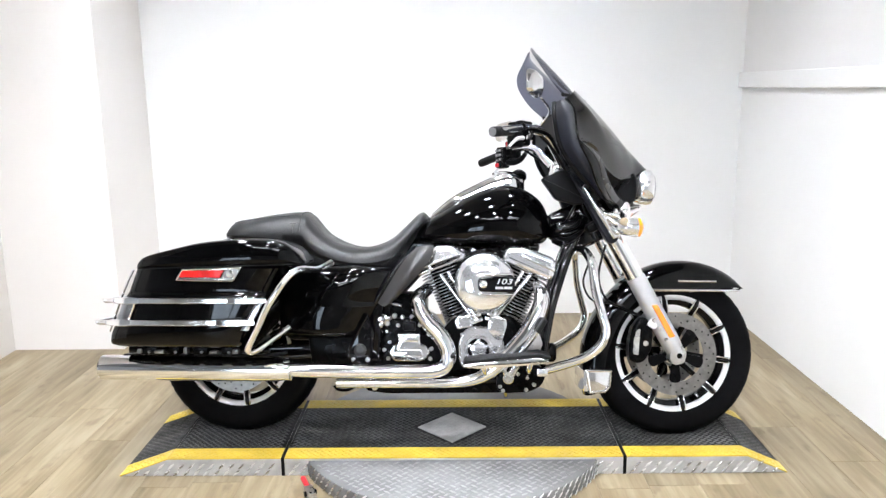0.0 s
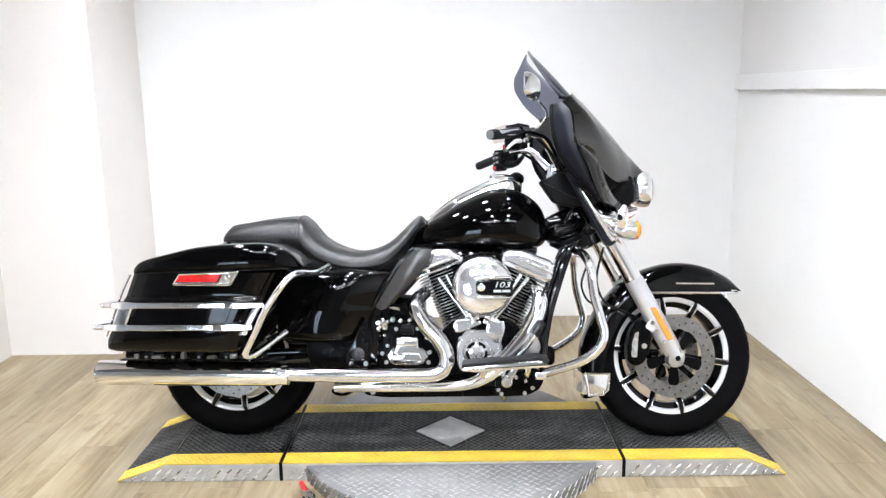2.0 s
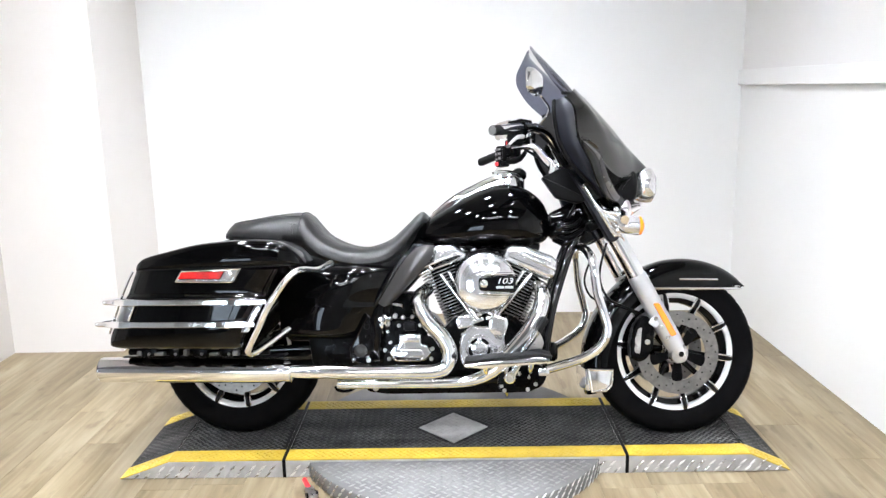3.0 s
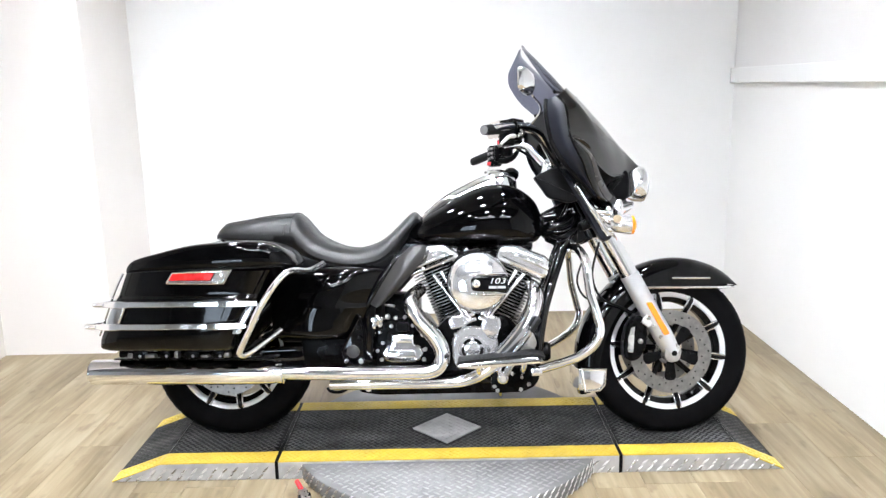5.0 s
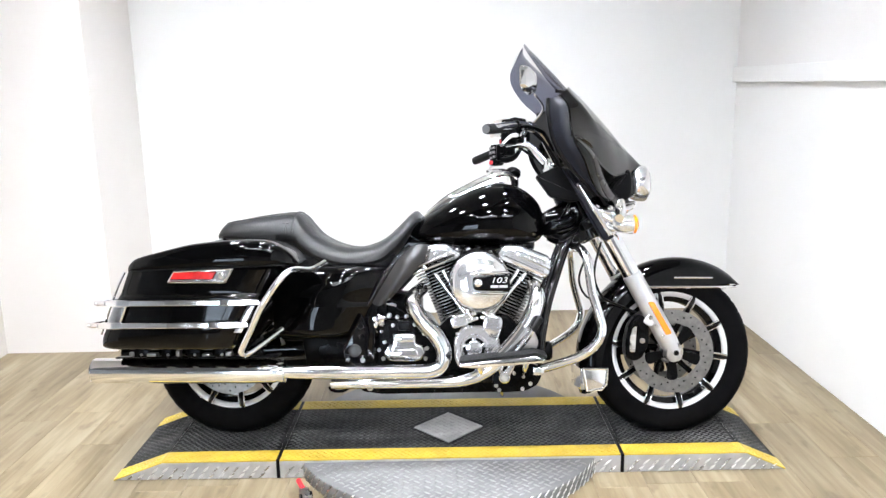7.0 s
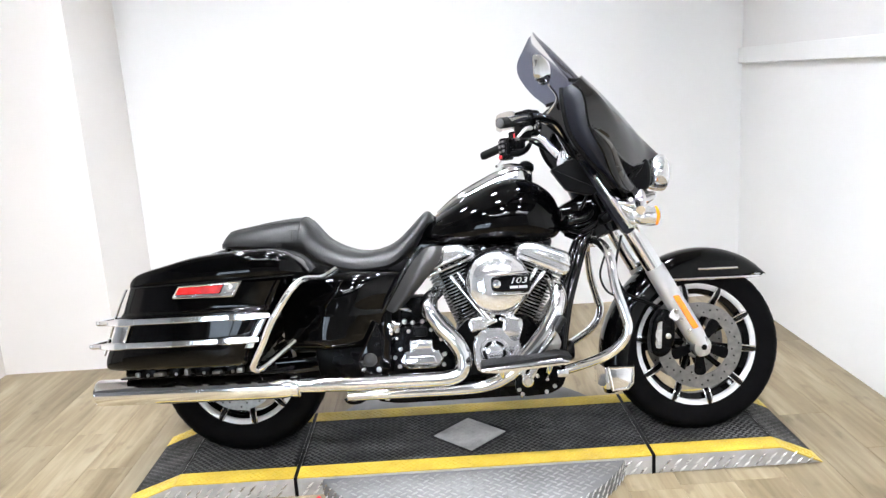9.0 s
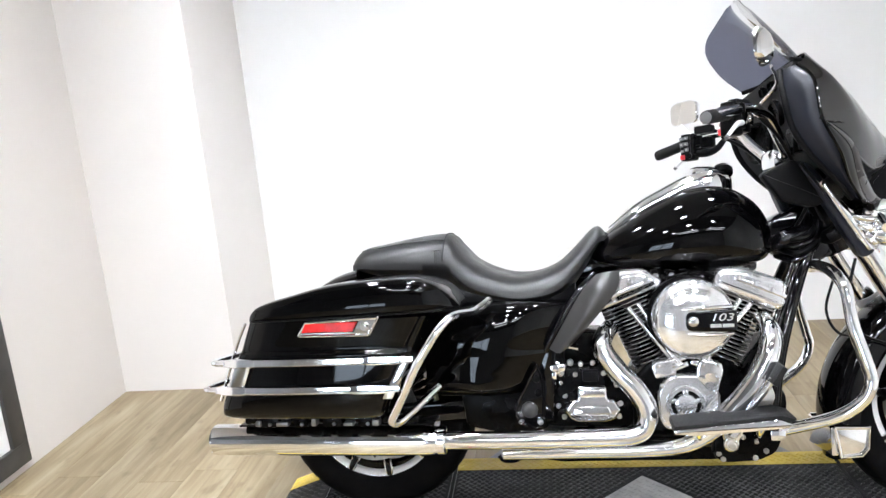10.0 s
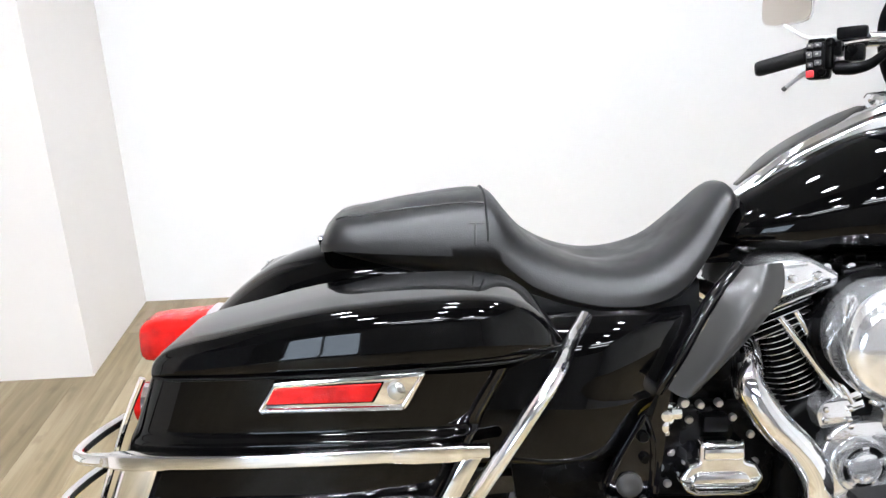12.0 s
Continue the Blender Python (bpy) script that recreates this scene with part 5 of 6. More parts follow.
for s in (-1, 1):
    rings = []
    for z in [0.376, 0.379, 0.382, 0.388, 0.395, 0.405] + [0.415 + 0.0135 * k for k in range(10)] + [0.548, 0.553, 0.556, 0.559, 0.562, 0.565, 0.568, 0.572, 0.58] + [0.59 + 0.0116 * k for k in range(6)]:
        xa, xb, yo, yi = interp(BAG, z)
        rings.append([Vector((x, s * (y - bag_taper(x, z) * (y - yi) / (yo - yi)), z)) for x, y in oval((xa + xb) / 2, (yo + yi) / 2, (xb - xa) / 2, (yo - yi) / 2, 7.0, 88)])
    bag = bp("saddlebag", loft(rings), PAINT, "gloss black hard saddlebag", sharp=50)
    rings = []
    for k in range(44):
        x = -1.242 + 0.58 * (0.5 - 0.5 * math.cos(math.pi * k / 43))
        t, b, yo = interp(LID, x)
        t = t if s < 0 else b + (t - b) * 0.25
        yi = 0.262
        h = t - b
        prof = [(yo - 0.006, b), (yo, b + 0.25 * h), (yo - 0.004, b + 0.72 * h), (yo - 0.012, b + 0.92 * h), (yo - 0.032, b + 0.985 * h), (yo - 0.10, t), (yi + 0.015, t - 0.02 * h), (yi, t - 0.2 * h), (yi, b)]
        ring = [Vector((x, s * q.x, q.z)) for q in rounded([Vector((y, 0, z)) for y, z in prof], 0.02, 5)]
        rings.append(ring)
    bp("bag_lid", loft(rings), PAINT, "gloss black domed lid", bag, sharp=50)
    bp("lid_seam", tube([(-1.232, s * 0.455, 0.646), (-1.2, s * 0.476, 0.648), (-1.1, s * 0.490, 0.651), (-0.95, s * 0.4975, 0.655), (-0.76, s * 0.49, 0.66), (-0.70, s * 0.46, 0.662)], 0.0022, 6), PLASTIC, "", bag)
    plq = plate([(-1.082, 0.606), (-1.060, 0.648), (-0.856, 0.656), (-0.886, 0.604)], s * 0.484, s * 0.502, 0.003, 2, 0.008)
    lt = bp("bag_latch", plq, CHROME, "chrome latch plate with reflector", bag)
    bp("bag_reflector", plate([(-1.070, 0.619), (-1.060, 0.641), (-0.916, 0.643), (-0.931, 0.618)], s * 0.5015, s * 0.505, 0.001, 1, 0.002), RED, "long red reflector", lt)
    lrim = [(-1.078, 0.610), (-1.058, 0.644), (-0.862, 0.652), (-0.890, 0.608)]
    bp("latch_rim", tube([(x, s * 0.5025, z) for x, z in lrim + lrim[:1]], 0.0035, 8, 1, smooth=False), CHROME, "", lt)
    bp("latch_recess", plate([(-1.073, 0.617), (-1.062, 0.643), (-0.912, 0.645), (-0.928, 0.616)], s * 0.5012, s * 0.5026, 0.0004, 1, 0.003), BLACKM, "", lt)
    lk = revolve([(0.012, 0), (0.012, s * 0.004), (0.008, s * 0.006)], 20)
    lk.transform(at(-0.897, s * 0.5015, 0.631))
    bp("lock", lk, STEEL, "round lock", lt)
    for z, xa, xb in ((0.538, -1.322, -0.775), (0.463, -1.352, -0.815)):
        def strip(x0, x1, h, y_in, y_out, n=14):
            rr = []
            for k in range(n + 1):
                x = x0 + (x1 - x0) * k / n
                zz = z + 0.004 * (x - xa) / (xb - xa)
                e = 0.85 if k in (0, n) else 1.0
                ym = (y_in + y_out) / 2 - bag_taper(x, 0.5) * 1.05
                rr.append([Vector((x, s * (ym + a), zz + b)) for a, b in oval(0, 0, (y_out - y_in) / 2 * e, h * e, 9.0, 28)])
            return loft(rr)
        rl = bp("bag_rail", strip(xa, xb, 0.0095, 0.495, 0.508), CHROME, "flat chrome saddlebag rail", bag)
        for x0, x1 in ((xa + 0.03, xa + 0.11), (xb - 0.13, xb - 0.03)):
            bp("rail_sleeve", strip(x0, x1, 0.0118, 0.493, 0.5105, 4), CHROME, "", rl)
        yr = 0.503 - bag_taper(xa, 0.5) * 1.05
        bp("rail_end", tube([(xa + 0.02, s * (yr + 0.004), z), (xa - 0.012, s * (yr - 0.006), z), (xa - 0.026, s * (yr - 0.03), z), (xa - 0.022, s * (yr - 0.09), z), (xa - 0.008, s * (yr - 0.15), z)], 0.0085, 10), CHROME,
           "chrome rail end wrapping the bag", rl)
    rr = []
    for k in range(9):
        x = -1.279 + 0.036 * k / 8
        yy = 0.5 - bag_taper(x, 0.5) * 1.05
        rr.append([Vector((x + a, s * (yy + b), 0.455 + 0.09 * k / 8)) for a, b in oval(0, 0, 0.024, 0.0055, 5.0, 20)])
    bp("rail_upright", loft(rr), CHROME, "chrome upright", bag)
    bp("rail_rear_trim", tube([(-1.336, s * 0.447, 0.43), (-1.284, s * 0.448, 0.57), (-1.252, s * 0.445, 0.642)], 0.0045, 8), CHROME, "", bag)
    fx = plate([(-0.862, 0.44), (-0.835, 0.44), (-0.775, 0.55), (-0.802, 0.55)], s * 0.492, s * 0.504, 0.004, 2)
    bp("rail_front", fx, CHROME, "", bag)
    guard = [(-0.598, 0.274, 0.662), (-0.612, 0.298, 0.652), (-0.637, 0.345, 0.640), (-0.684, 0.488, 0.638), (-0.755, 0.512, 0.542), (-0.81, 0.485, 0.445), (-0.845, 0.462, 0.385),
             (-0.85, 0.45, 0.366), (-0.835, 0.425, 0.362), (-0.79, 0.36, 0.395), (-0.75, 0.30, 0.427)][(0 if s < 0 else 2):]
    bp("bag_guard", tube([(x, s * y, z) for x, y, z in guard], 0.0118, 12), CHROME, "chrome saddlebag guard bar")
    for x, wd, zt in ((-1.242, 0.008, 0.366), (-1.172, 0.017, 0.362), (-1.080, 0.007, 0.370), (-0.982, 0.014, 0.360), (-0.905, 0.010, 0.367)):
        bp("bracket_tab", box(x - wd, x + wd, min(s * 0.40, s * 0.428), max(s * 0.40, s * 0.428), 0.350, zt, 0.004), DISCST, "")
    for x, wd in ((-1.215, 0.034), (-1.122, 0.018), (-1.03, 0.026), (-0.935, 0.022)):
        bp("bag_bracket", box(x - wd, x + wd, min(s * 0.3, s * 0.42), max(s * 0.3, s * 0.42), 0.345, 0.38, 0.006), BLACKM, "")
        bp("bracket_bolt", merge(bolt(x + 0.008, -0.424 if s < 0 else 0.42, 0.356, 0.005, 0.006)), DISCST, "")
    bp("bag_support", tube([(-1.3, s * 0.37, 0.356), (-0.8, s * 0.37, 0.356)], 0.012, 10, smooth=False), BLACKM, "black saddlebag support rail")

# -- exhaust --
for s in (-1, 1):
    mf = bp("muffler", tube([(-1.424, s * 0.305, 0.281), (-1.412, s * 0.305, 0.281), (-1.22, s * 0.308, 0.281), (-0.90, s * 0.315, 0.280), (-0.79, s * 0.318, 0.280), (-0.755, s * 0.32, 0.280), (-0.742, s * 0.32, 0.280)],
                            [0.043, 0.045, 0.0455, 0.044, 0.042, 0.037, 0.034], 32, 4), CHROME, "long polished chrome muffler")
    tip = revolve([(0.034, 0), (0.034, 0.03), (0.01, 0.03)], 28)
    tip.transform(at(-1.4255, s * 0.305, 0.281) @ Matrix.Rotation(radians(-90), 4, "Z"))
    bp("muffler_outlet", tip, BLACKM, "dark outlet", mf)
    clamp = revolve([(0.034, -0.012), (0.04, -0.009), (0.04, 0.009), (0.034, 0.012)], 28)
    clamp.transform(at(-0.745, s * 0.32, 0.280) @ Matrix.Rotation(radians(90), 4, "Z"))
    bp("muffler_clamp", clamp, CHROME, "chrome band clamp", mf)
    bp("muffler_plate", box(-1.33, -0.76, min(s * 0.27, s * 0.36), max(s * 0.27, s * 0.36), 0.332, 0.338, 0.002), BLACKM, "", mf)
bp("rear_exhaust", tube([(-0.262, -0.11, 0.555), (-0.285, -0.17, 0.535), (-0.292, -0.20, 0.505), (-0.255, -0.215, 0.445), (-0.205, -0.222, 0.39), (-0.178, -0.225, 0.335), (-0.185, -0.228, 0.285), (-0.225, -0.235, 0.264),
                        (-0.31, -0.25, 0.263), (-0.55, -0.29, 0.270), (-0.742, -0.32, 0.279)], [0.024, 0.027, 0.029, 0.030, 0.030, 0.029, 0.027, 0.026, 0.025, 0.025, 0.025], 24, 6), CHROME, "chrome rear header pipe with heat shield")
bp("front_exhaust", tube([(0.145, -0.11, 0.575), (0.163, -0.16, 0.555), (0.163, -0.20, 0.51), (0.135, -0.215, 0.44), (0.09, -0.22, 0.375), (0.035, -0.22, 0.315), (-0.02, -0.215, 0.262), (-0.09, -0.215, 0.228),
                         (-0.2, -0.22, 0.218), (-0.4, -0.235, 0.218), (-0.585, -0.25, 0.22)], [0.022, 0.026, 0.030, 0.032, 0.032, 0.030, 0.026, 0.021, 0.018, 0.018, 0.018], 24, 6), CHROME, "chrome front header pipe")
bp("pipe_bracket", tube([(-0.60, -0.22, 0.205), (-0.585, -0.22, 0.19), (-0.55, -0.2, 0.186), (-0.52, -0.15, 0.2)], 0.006, 8), BLACKM, "")

# -- engine: two finned cylinders in a V --
def cylinder(base, top, fins, tag):
    base, top = Vector(base), Vector(top)
    d = (top - base).normalized()
    ang = math.degrees(math.atan2(d.x, d.z))
    L = (top - base).length
    m = at(*base) @ Matrix.Rotation(radians(ang), 4, "Y")
    core = box(-0.038, 0.038, -0.075, 0.075, -0.01, L, 0.012)
    core.transform(m)
    cyl = bp("cylinder", core, BLACKM, f"black finned {tag} cylinder")
    for k in range(fins):
        t = (k + 0.5) / fins
        big = t > 0.76
        wx, wy, nn = (0.076, 0.132, 9.0) if big else (0.057 + 0.006 * t, 0.122, 2.6)
        f = loft([[Vector((x, y, z)) for x, y in oval(0, 0, wx * e, wy * e, nn, 40)] for z, e in ((-0.0016, 0.985), (-0.0009, 1.0), (0.0009, 1.0), (0.0016, 0.985))])
        f.transform(m @ Matrix.Translation((0, 0, L * t)))
        fo = bp("fin", f, FINM, "", cyl)
        fo.data.materials.append(BLACKM)
        for pol in fo.data.polygons:
            if abs(pol.normal.dot(d)) > 0.8:
                pol.material_index = 1
    return m, L, cyl


mr_, Lr, cylr = cylinder((-0.140, 0, 0.425), (-0.222, 0, 0.640), 19, "rear")
mf_, Lf, cylf = cylinder((0.045, 0, 0.425), (0.142, 0, 0.640), 19, "front")
for m, L, tag, sgn in ((mr_, Lr, "rear", -1), (mf_, Lf, "front", 1)):
    rocker = plate([(-0.266, 0.622), (-0.248, 0.702), (-0.232, 0.720), (-0.170, 0.724), (-0.112, 0.692), (-0.118, 0.668)] if sgn < 0 else
                   [(0.022, 0.664), (0.032, 0.705), (0.052, 0.719), (0.110, 0.716), (0.212, 0.676), (0.224, 0.654), (0.214, 0.600), (0.192, 0.588)], -0.158, 0.150, 0.024, 5, 0.016)
    rk = bp("rocker_cover", rocker, ENGCHR, f"chrome {tag} rocker cover")
    low = box(-0.074, 0.074, -0.152, 0.152, 0.0, 0.016, 0.004)
    low.transform(m @ Matrix.Translation((0.003 * sgn, 0, L - 0.006)))
    bp("rocker_base", low, CHROME, "", rk)
    for x in (-0.045, 0.0, 0.045):
        b_ = bolt(0, 0, 0, 0.0085, 0.009)
        b_.transform(at(-0.205 + x, -0.156, 0.688 + x * 0.1) if sgn < 0 else at(0.135 + x, -0.156, 0.668 - x * 0.42))
        bp("rocker_bolt", b_, CHROME, "", rk)
    ledge = box(-0.070, 0.070, -0.162, -0.12, -0.006, 0.006, 0.003)
    ledge.transform(m @ Matrix.Translation((0.003 * sgn, 0, L + 0.020)))
    bp("rocker_ledge", ledge, CHROME, "", rk)
    for k, off in enumerate((-0.014, 0.014)):
        rod = tube([(-0.052 * sgn + off * 0.4 - 0.012 * sgn, -0.138, -0.005), (-0.016 * sgn + off * 1.1, -0.124, L * 0.86)], 0.0088, 12, smooth=False)
        rod.transform(m)
        bp("pushrod_tube", rod, CHROME, "chrome pushrod tube")
    for z in (0.0, 0.02):
        cu2 = box(-0.028, 0.028, -0.02, 0.02, -0.008, 0.008, 0.004)
        cu2.transform(m @ at(-0.062 * sgn, -0.125, z - 0.012))
        bp("tappet_collar", cu2, CHROME, "")
    blk = plate([(-0.156, 0.440), (-0.146, 0.458), (-0.096, 0.464), (-0.086, 0.418), (-0.146, 0.408)] if sgn < 0 else [(-0.030, 0.440), (-0.020, 0.462), (0.036, 0.450), (0.040, 0.425), (0.022, 0.366), (-0.006, 0.372), (-0.034, 0.41)],
                -0.172, -0.11, 0.006, 2, 0.008)
    tb_ = bp("tappet_block", blk, ENGCHR, "chrome tappet block")
    for x, z in ((-0.02, 0.012), (0.02, 0.012), (-0.02, -0.014), (0.02, -0.014)):
        b_ = bolt(0, 0, 0, 0.006)
        b_.transform(at(-0.117 + x * 1.1, -0.171, 0.437 + z * 0.8) if sgn < 0 else at(0.004 + x * 1.0, -0.171, 0.43 + z * 1.4))
        bp("tappet_bolt", b_, CHROME, "", tb_)

case = plate([(-0.21, 0.225), (-0.21, 0.40), (-0.15, 0.46), (0.06, 0.46), (0.115, 0.39), (0.115, 0.27), (0.06, 0.215)], -0.135, 0.14, 0.015, 3, 0.03)
bp("crankcase", case, BLACKM, "black engine crankcase")
cam_ = plate([(-0.143, 0.376), (-0.14, 0.291), (-0.124, 0.262), (-0.01, 0.262), (0.028, 0.30), (0.03, 0.37), (-0.005, 0.418), (-0.105, 0.42)], -0.17, -0.13, 0.008, 3, 0.03)
camc = bp("cam_cover", cam_, ENGCHR, "polished cam cover")
tr_ = revolve([(0.052, 0), (0.053, -0.012), (0.049, -0.019), (0.0415, -0.019), (0.040, -0.009), (0.0305, -0.009), (0.0300, -0.019), (0.0285, -0.0222), (0.02, -0.0240), (0.010, -0.0248), (0.002, -0.025)], 48)
tr_.transform(at(-0.067, -0.168, 0.337))
tim = bp("timer_cover", tr_, ENGCHR, "round chrome timer cover", camc)
gro = revolve([(0.0405, 0), (0.0405, -0.0016), (0.0303, -0.0016), (0.0303, 0)], 48, close=True)
gro.transform(at(-0.067, -0.1768, 0.337))
bp("timer_groove", gro, BLACKM, "", tim)
for k in range(5):
    a = radians(90 + 72 * k)
    web = box(-0.006, 0.006, -0.004, 0.004, -0.007, 0.007, 0.002)
    web.transform(at(-0.067 + 0.034 * math.cos(a), -0.181, 0.337 + 0.034 * math.sin(a), 0, -math.degrees(a)))
    bp("timer_web", web, ENGCHR, "", tim)
for x, z in ((-0.13, 0.39), (-0.128, 0.285), (0.015, 0.29), (0.02, 0.38), (-0.02, 0.41), (-0.09, 0.412), (-0.05, 0.27)):
    bp("cover_bolt", bolt(x, -0.168, z, 0.0065), CHROME, "", camc)

# -- air cleaner --
ac = revolve([(0.100, 0.085), (0.108, 0.045), (0.110, 0.012), (0.110, -0.004), (0.107, -0.018), (0.096, -0.029), (0.078, -0.036), (0.05, -0.041), (0.02, -0.043), (0.002, -0.0432)], 96)
ac.transform(at(-0.044, -0.230, 0.585))
air = bp("air_cleaner", ac, ENGCHR, "round domed chrome air cleaner cover", sharp=70)
back = revolve([(0.085, 0.0), (0.114, 0.0), (0.114, -0.02), (0.085, -0.02)], 64)
back.transform(at(-0.046, -0.125, 0.585))
bp("air_backplate", back, BLACKM, "black back plate", air)
bd = plate([(-0.070, 0.611), (0.056, 0.613), (0.0635, 0.606), (0.0635, 0.560), (0.056, 0.552), (-0.070, 0.557)], -0.2745, -0.24, 0.004, 2, 0.02)
badge = bp("badge_plate", bd, FRAMEB, "gloss black inset badge plate", air)
bp("badge_bolt", bolt(-0.050, -0.274, 0.584, 0.014, 0.006), CHROME, "chrome centre bolt", air)
for z0, z1, y in ((0.613, 0.624, -0.272), (0.541, 0.552, -0.270)):
    bp("badge_rib", tube([(-0.075, y + 0.004, (z0 + z1) / 2 + (0.585 - z0) * 0.1), (-0.02, y, (z0 + z1) / 2), (0.055, y + 0.016, (z0 + z1) / 2)], [0.004, 0.0065, 0.006], 10), CHROME, "", air)


def lettering(word, size, m, material, parent, name="numerals", label=""):
    cu = bpy.data.curves.new("text", "FONT")
    cu.body, cu.size, cu.extrude, cu.align_x, cu.align_y = word, size, 0.0008, "CENTER", "CENTER"
    ob = new("text", cu)
    me = bpy.data.meshes.new_from_object(ob.evaluated_get(bpy.context.evaluated_depsgraph_get()))
    bpy.data.objects.remove(ob)
    bm = bmesh.new()
    bm.from_mesh(me)
    bpy.data.meshes.remove(me)
    return part(name, bm, material, parent, label, m)


slant = Matrix.Identity(4)
slant[0][1] = 0.25
lettering("103", 0.028, at(0.026, -0.2755, 0.5925, 90) @ Matrix.Diagonal((1.45, 1, 1, 1)) @ slant, BADGEW, air, "numerals", "silver figures 103")
for k in range(2):
    bp("badge_line", box(-0.006 + 0.031 * k, 0.022 + 0.032 * k, -0.2762, -0.274, 0.5665, 0.5755), BADGEW, "", badge)
bp("intake_shroud", plate([(-0.12, 0.43), (-0.20, 0.60), (-0.15, 0.70), (0.08, 0.70), (0.125, 0.60), (0.04, 0.43)], -0.075, 0.10, 0.01, 2, 0.02), BLACKM, "black intake body between the cylinders")
bp("oil_cooler", plate([(0.05, 0.29), (0.10, 0.40), (0.17, 0.50), (0.205, 0.50), (0.20, 0.36), (0.185, 0.27)], -0.10, 0.10, 0.01, 2, 0.015), BLACKM, "black oil cooler ahead of the engine")
bp("air_bracket", tube([(-0.10, -0.13, 0.69), (-0.02, -0.14, 0.705), (0.03, -0.13, 0.69)], 0.007, 8), BLACKM, "")
for x in (-0.13, -0.085, 0.0, 0.04):
    bp("intake_bolt", merge(bolt(x, -0.12, 0.70, 0.011, 0.012)), CHROME, "")
intake = tube([(-0.11, -0.02, 0.60), (-0.04, -0.05, 0.615), (0.03, -0.02, 0.60)], 0.04, 16)
bp("intake_manifold", intake, BLACKM, "")

# -- gearbox --
gb = plate([(-0.47, 0.262), (-0.475, 0.38), (-0.44, 0.44), (-0.25, 0.45), (-0.2, 0.38), (-0.21, 0.255)], -0.125, 0.14, 0.014, 3, 0.03)
bp("gearbox", gb, BLACKM, "black gearbox housing")
tc = plate([(-0.405, 0.322), (-0.388, 0.350), (-0.369, 0.355), (-0.368, 0.392), (-0.284, 0.392), (-0.283, 0.355), (-0.262, 0.350), (-0.246, 0.322), (-0.262, 0.296), (-0.285, 0.288), (-0.37, 0.288), (-0.39, 0.296)], -0.178, -0.12, 0.008, 3, 0.007)
tco = bp("side_cover", tc, CHROME, "chrome clutch release cover")
rib = plate([(-0.385, 0.315), (-0.375, 0.335), (-0.283, 0.335), (-0.272, 0.315), (-0.283, 0.3), (-0.375, 0.3)], -0.186, -0.176, 0.004, 2, 0.01)
bp("cover_rib", rib, CHROME, "", tco)
bp("cover_step", box(-0.362, -0.290, -0.186, -0.176, 0.362, 0.384, 0.004), CHROME, "", tco)
bp("ignition_module", box(-0.43, -0.27, -0.09, 0.08, 0.43, 0.535, 0.012), BLACKM, "black box behind the gearbox")
for s in (-1, 1):
    bp("frame_gusset", plate([(-0.51, 0.29), (-0.44, 0.29), (-0.425, 0.47), (-0.405, 0.60), (-0.47, 0.60)], min(s * 0.11, s * 0.178), max(s * 0.11, s * 0.178), 0.008, 2, 0.01), FRAMEB, "black frame gusset")
bp("gear_cap", box(-0.352, -0.305, -0.15, -0.12, 0.40, 0.432, 0.006), PLASTIC, "")
for x, z in ((-0.415, 0.395), (-0.405, 0.355), (-0.372, 0.418), (-0.29, 0.42), (-0.255, 0.385), (-0.245, 0.33), (-0.25, 0.292), (-0.41, 0.292), (-0.425, 0.325)):
    bp("case_bolt", bolt(x, -0.124, z, 0.0078, 0.008), STEEL, "")
df = revolve([(0.024, 0), (0.026, -0.016), (0.02, -0.024), (0.006, -0.025)], 20)
df.transform(at(-0.447, -0.115, 0.395))
bp("oil_cap", df, BLACKM, "black slotted oil cap")
sen = merge(box(-0.450, -0.412, -0.165, -0.12, 0.425, 0.465, 0.010), box(-0.440, -0.398, -0.172, -0.14, 0.436, 0.458, 0.008), box(-0.446, -0.424, -0.178, -0.15, 0.412, 0.44, 0.008), bolt(-0.430, -0.165, 0.447, 0.014, 0.014))
bp("sensor_block", sen, CHROME, "bright metal sensor")
bp("oil_filler", tube([(-0.447, -0.10, 0.275), (-0.447, -0.105, 0.38)], 0.026, 18, smooth=False), BLACKM, "black oil filler neck")
bp("cap_slot", box(-0.464, -0.430, -0.1425, -0.139, 0.392, 0.398, 0.001), STEEL, "")
for x, z, r_ in ((-0.415, 0.425, 0.012), (-0.405, 0.445, 0.009), (-0.385, 0.455, 0.010), (-0.355, 0.45, 0.008), (-0.32, 0.452, 0.008), (-0.462, 0.425, 0.008)):
    bp("fitting", bolt(x, -0.128, z, r_, 0.014), STEEL, "")
bp("oil_line", tube([(-0.43, -0.13, 0.46), (-0.445, -0.12, 0.48), (-0.42, -0.1, 0.50), (-0.36, -0.1, 0.49)], 0.007, 8), CHROME, "")
bp("oil_pan", plate([(-0.5, 0.17), (-0.48, 0.235), (0.11, 0.23), (0.10, 0.18), (0.02, 0.165), (-0.42, 0.158)], -0.14, 0.14, 0.012, 2, 0.02), BLACKM, "black oil pan")
bp("oil_drain", bolt(-0.46, -0.142, 0.185, 0.012), STEEL, "")
filt = revolve([(0.036, 0), (0.038, -0.01), (0.038, -0.08), (0.03, -0.09), (0.012, -0.092)], 28)
filt.transform(at(0.145, 0, 0.30) @ Matrix.Rotation(radians(90), 4, "Z"))
bp("oil_filter", filt, BLACKM, "")
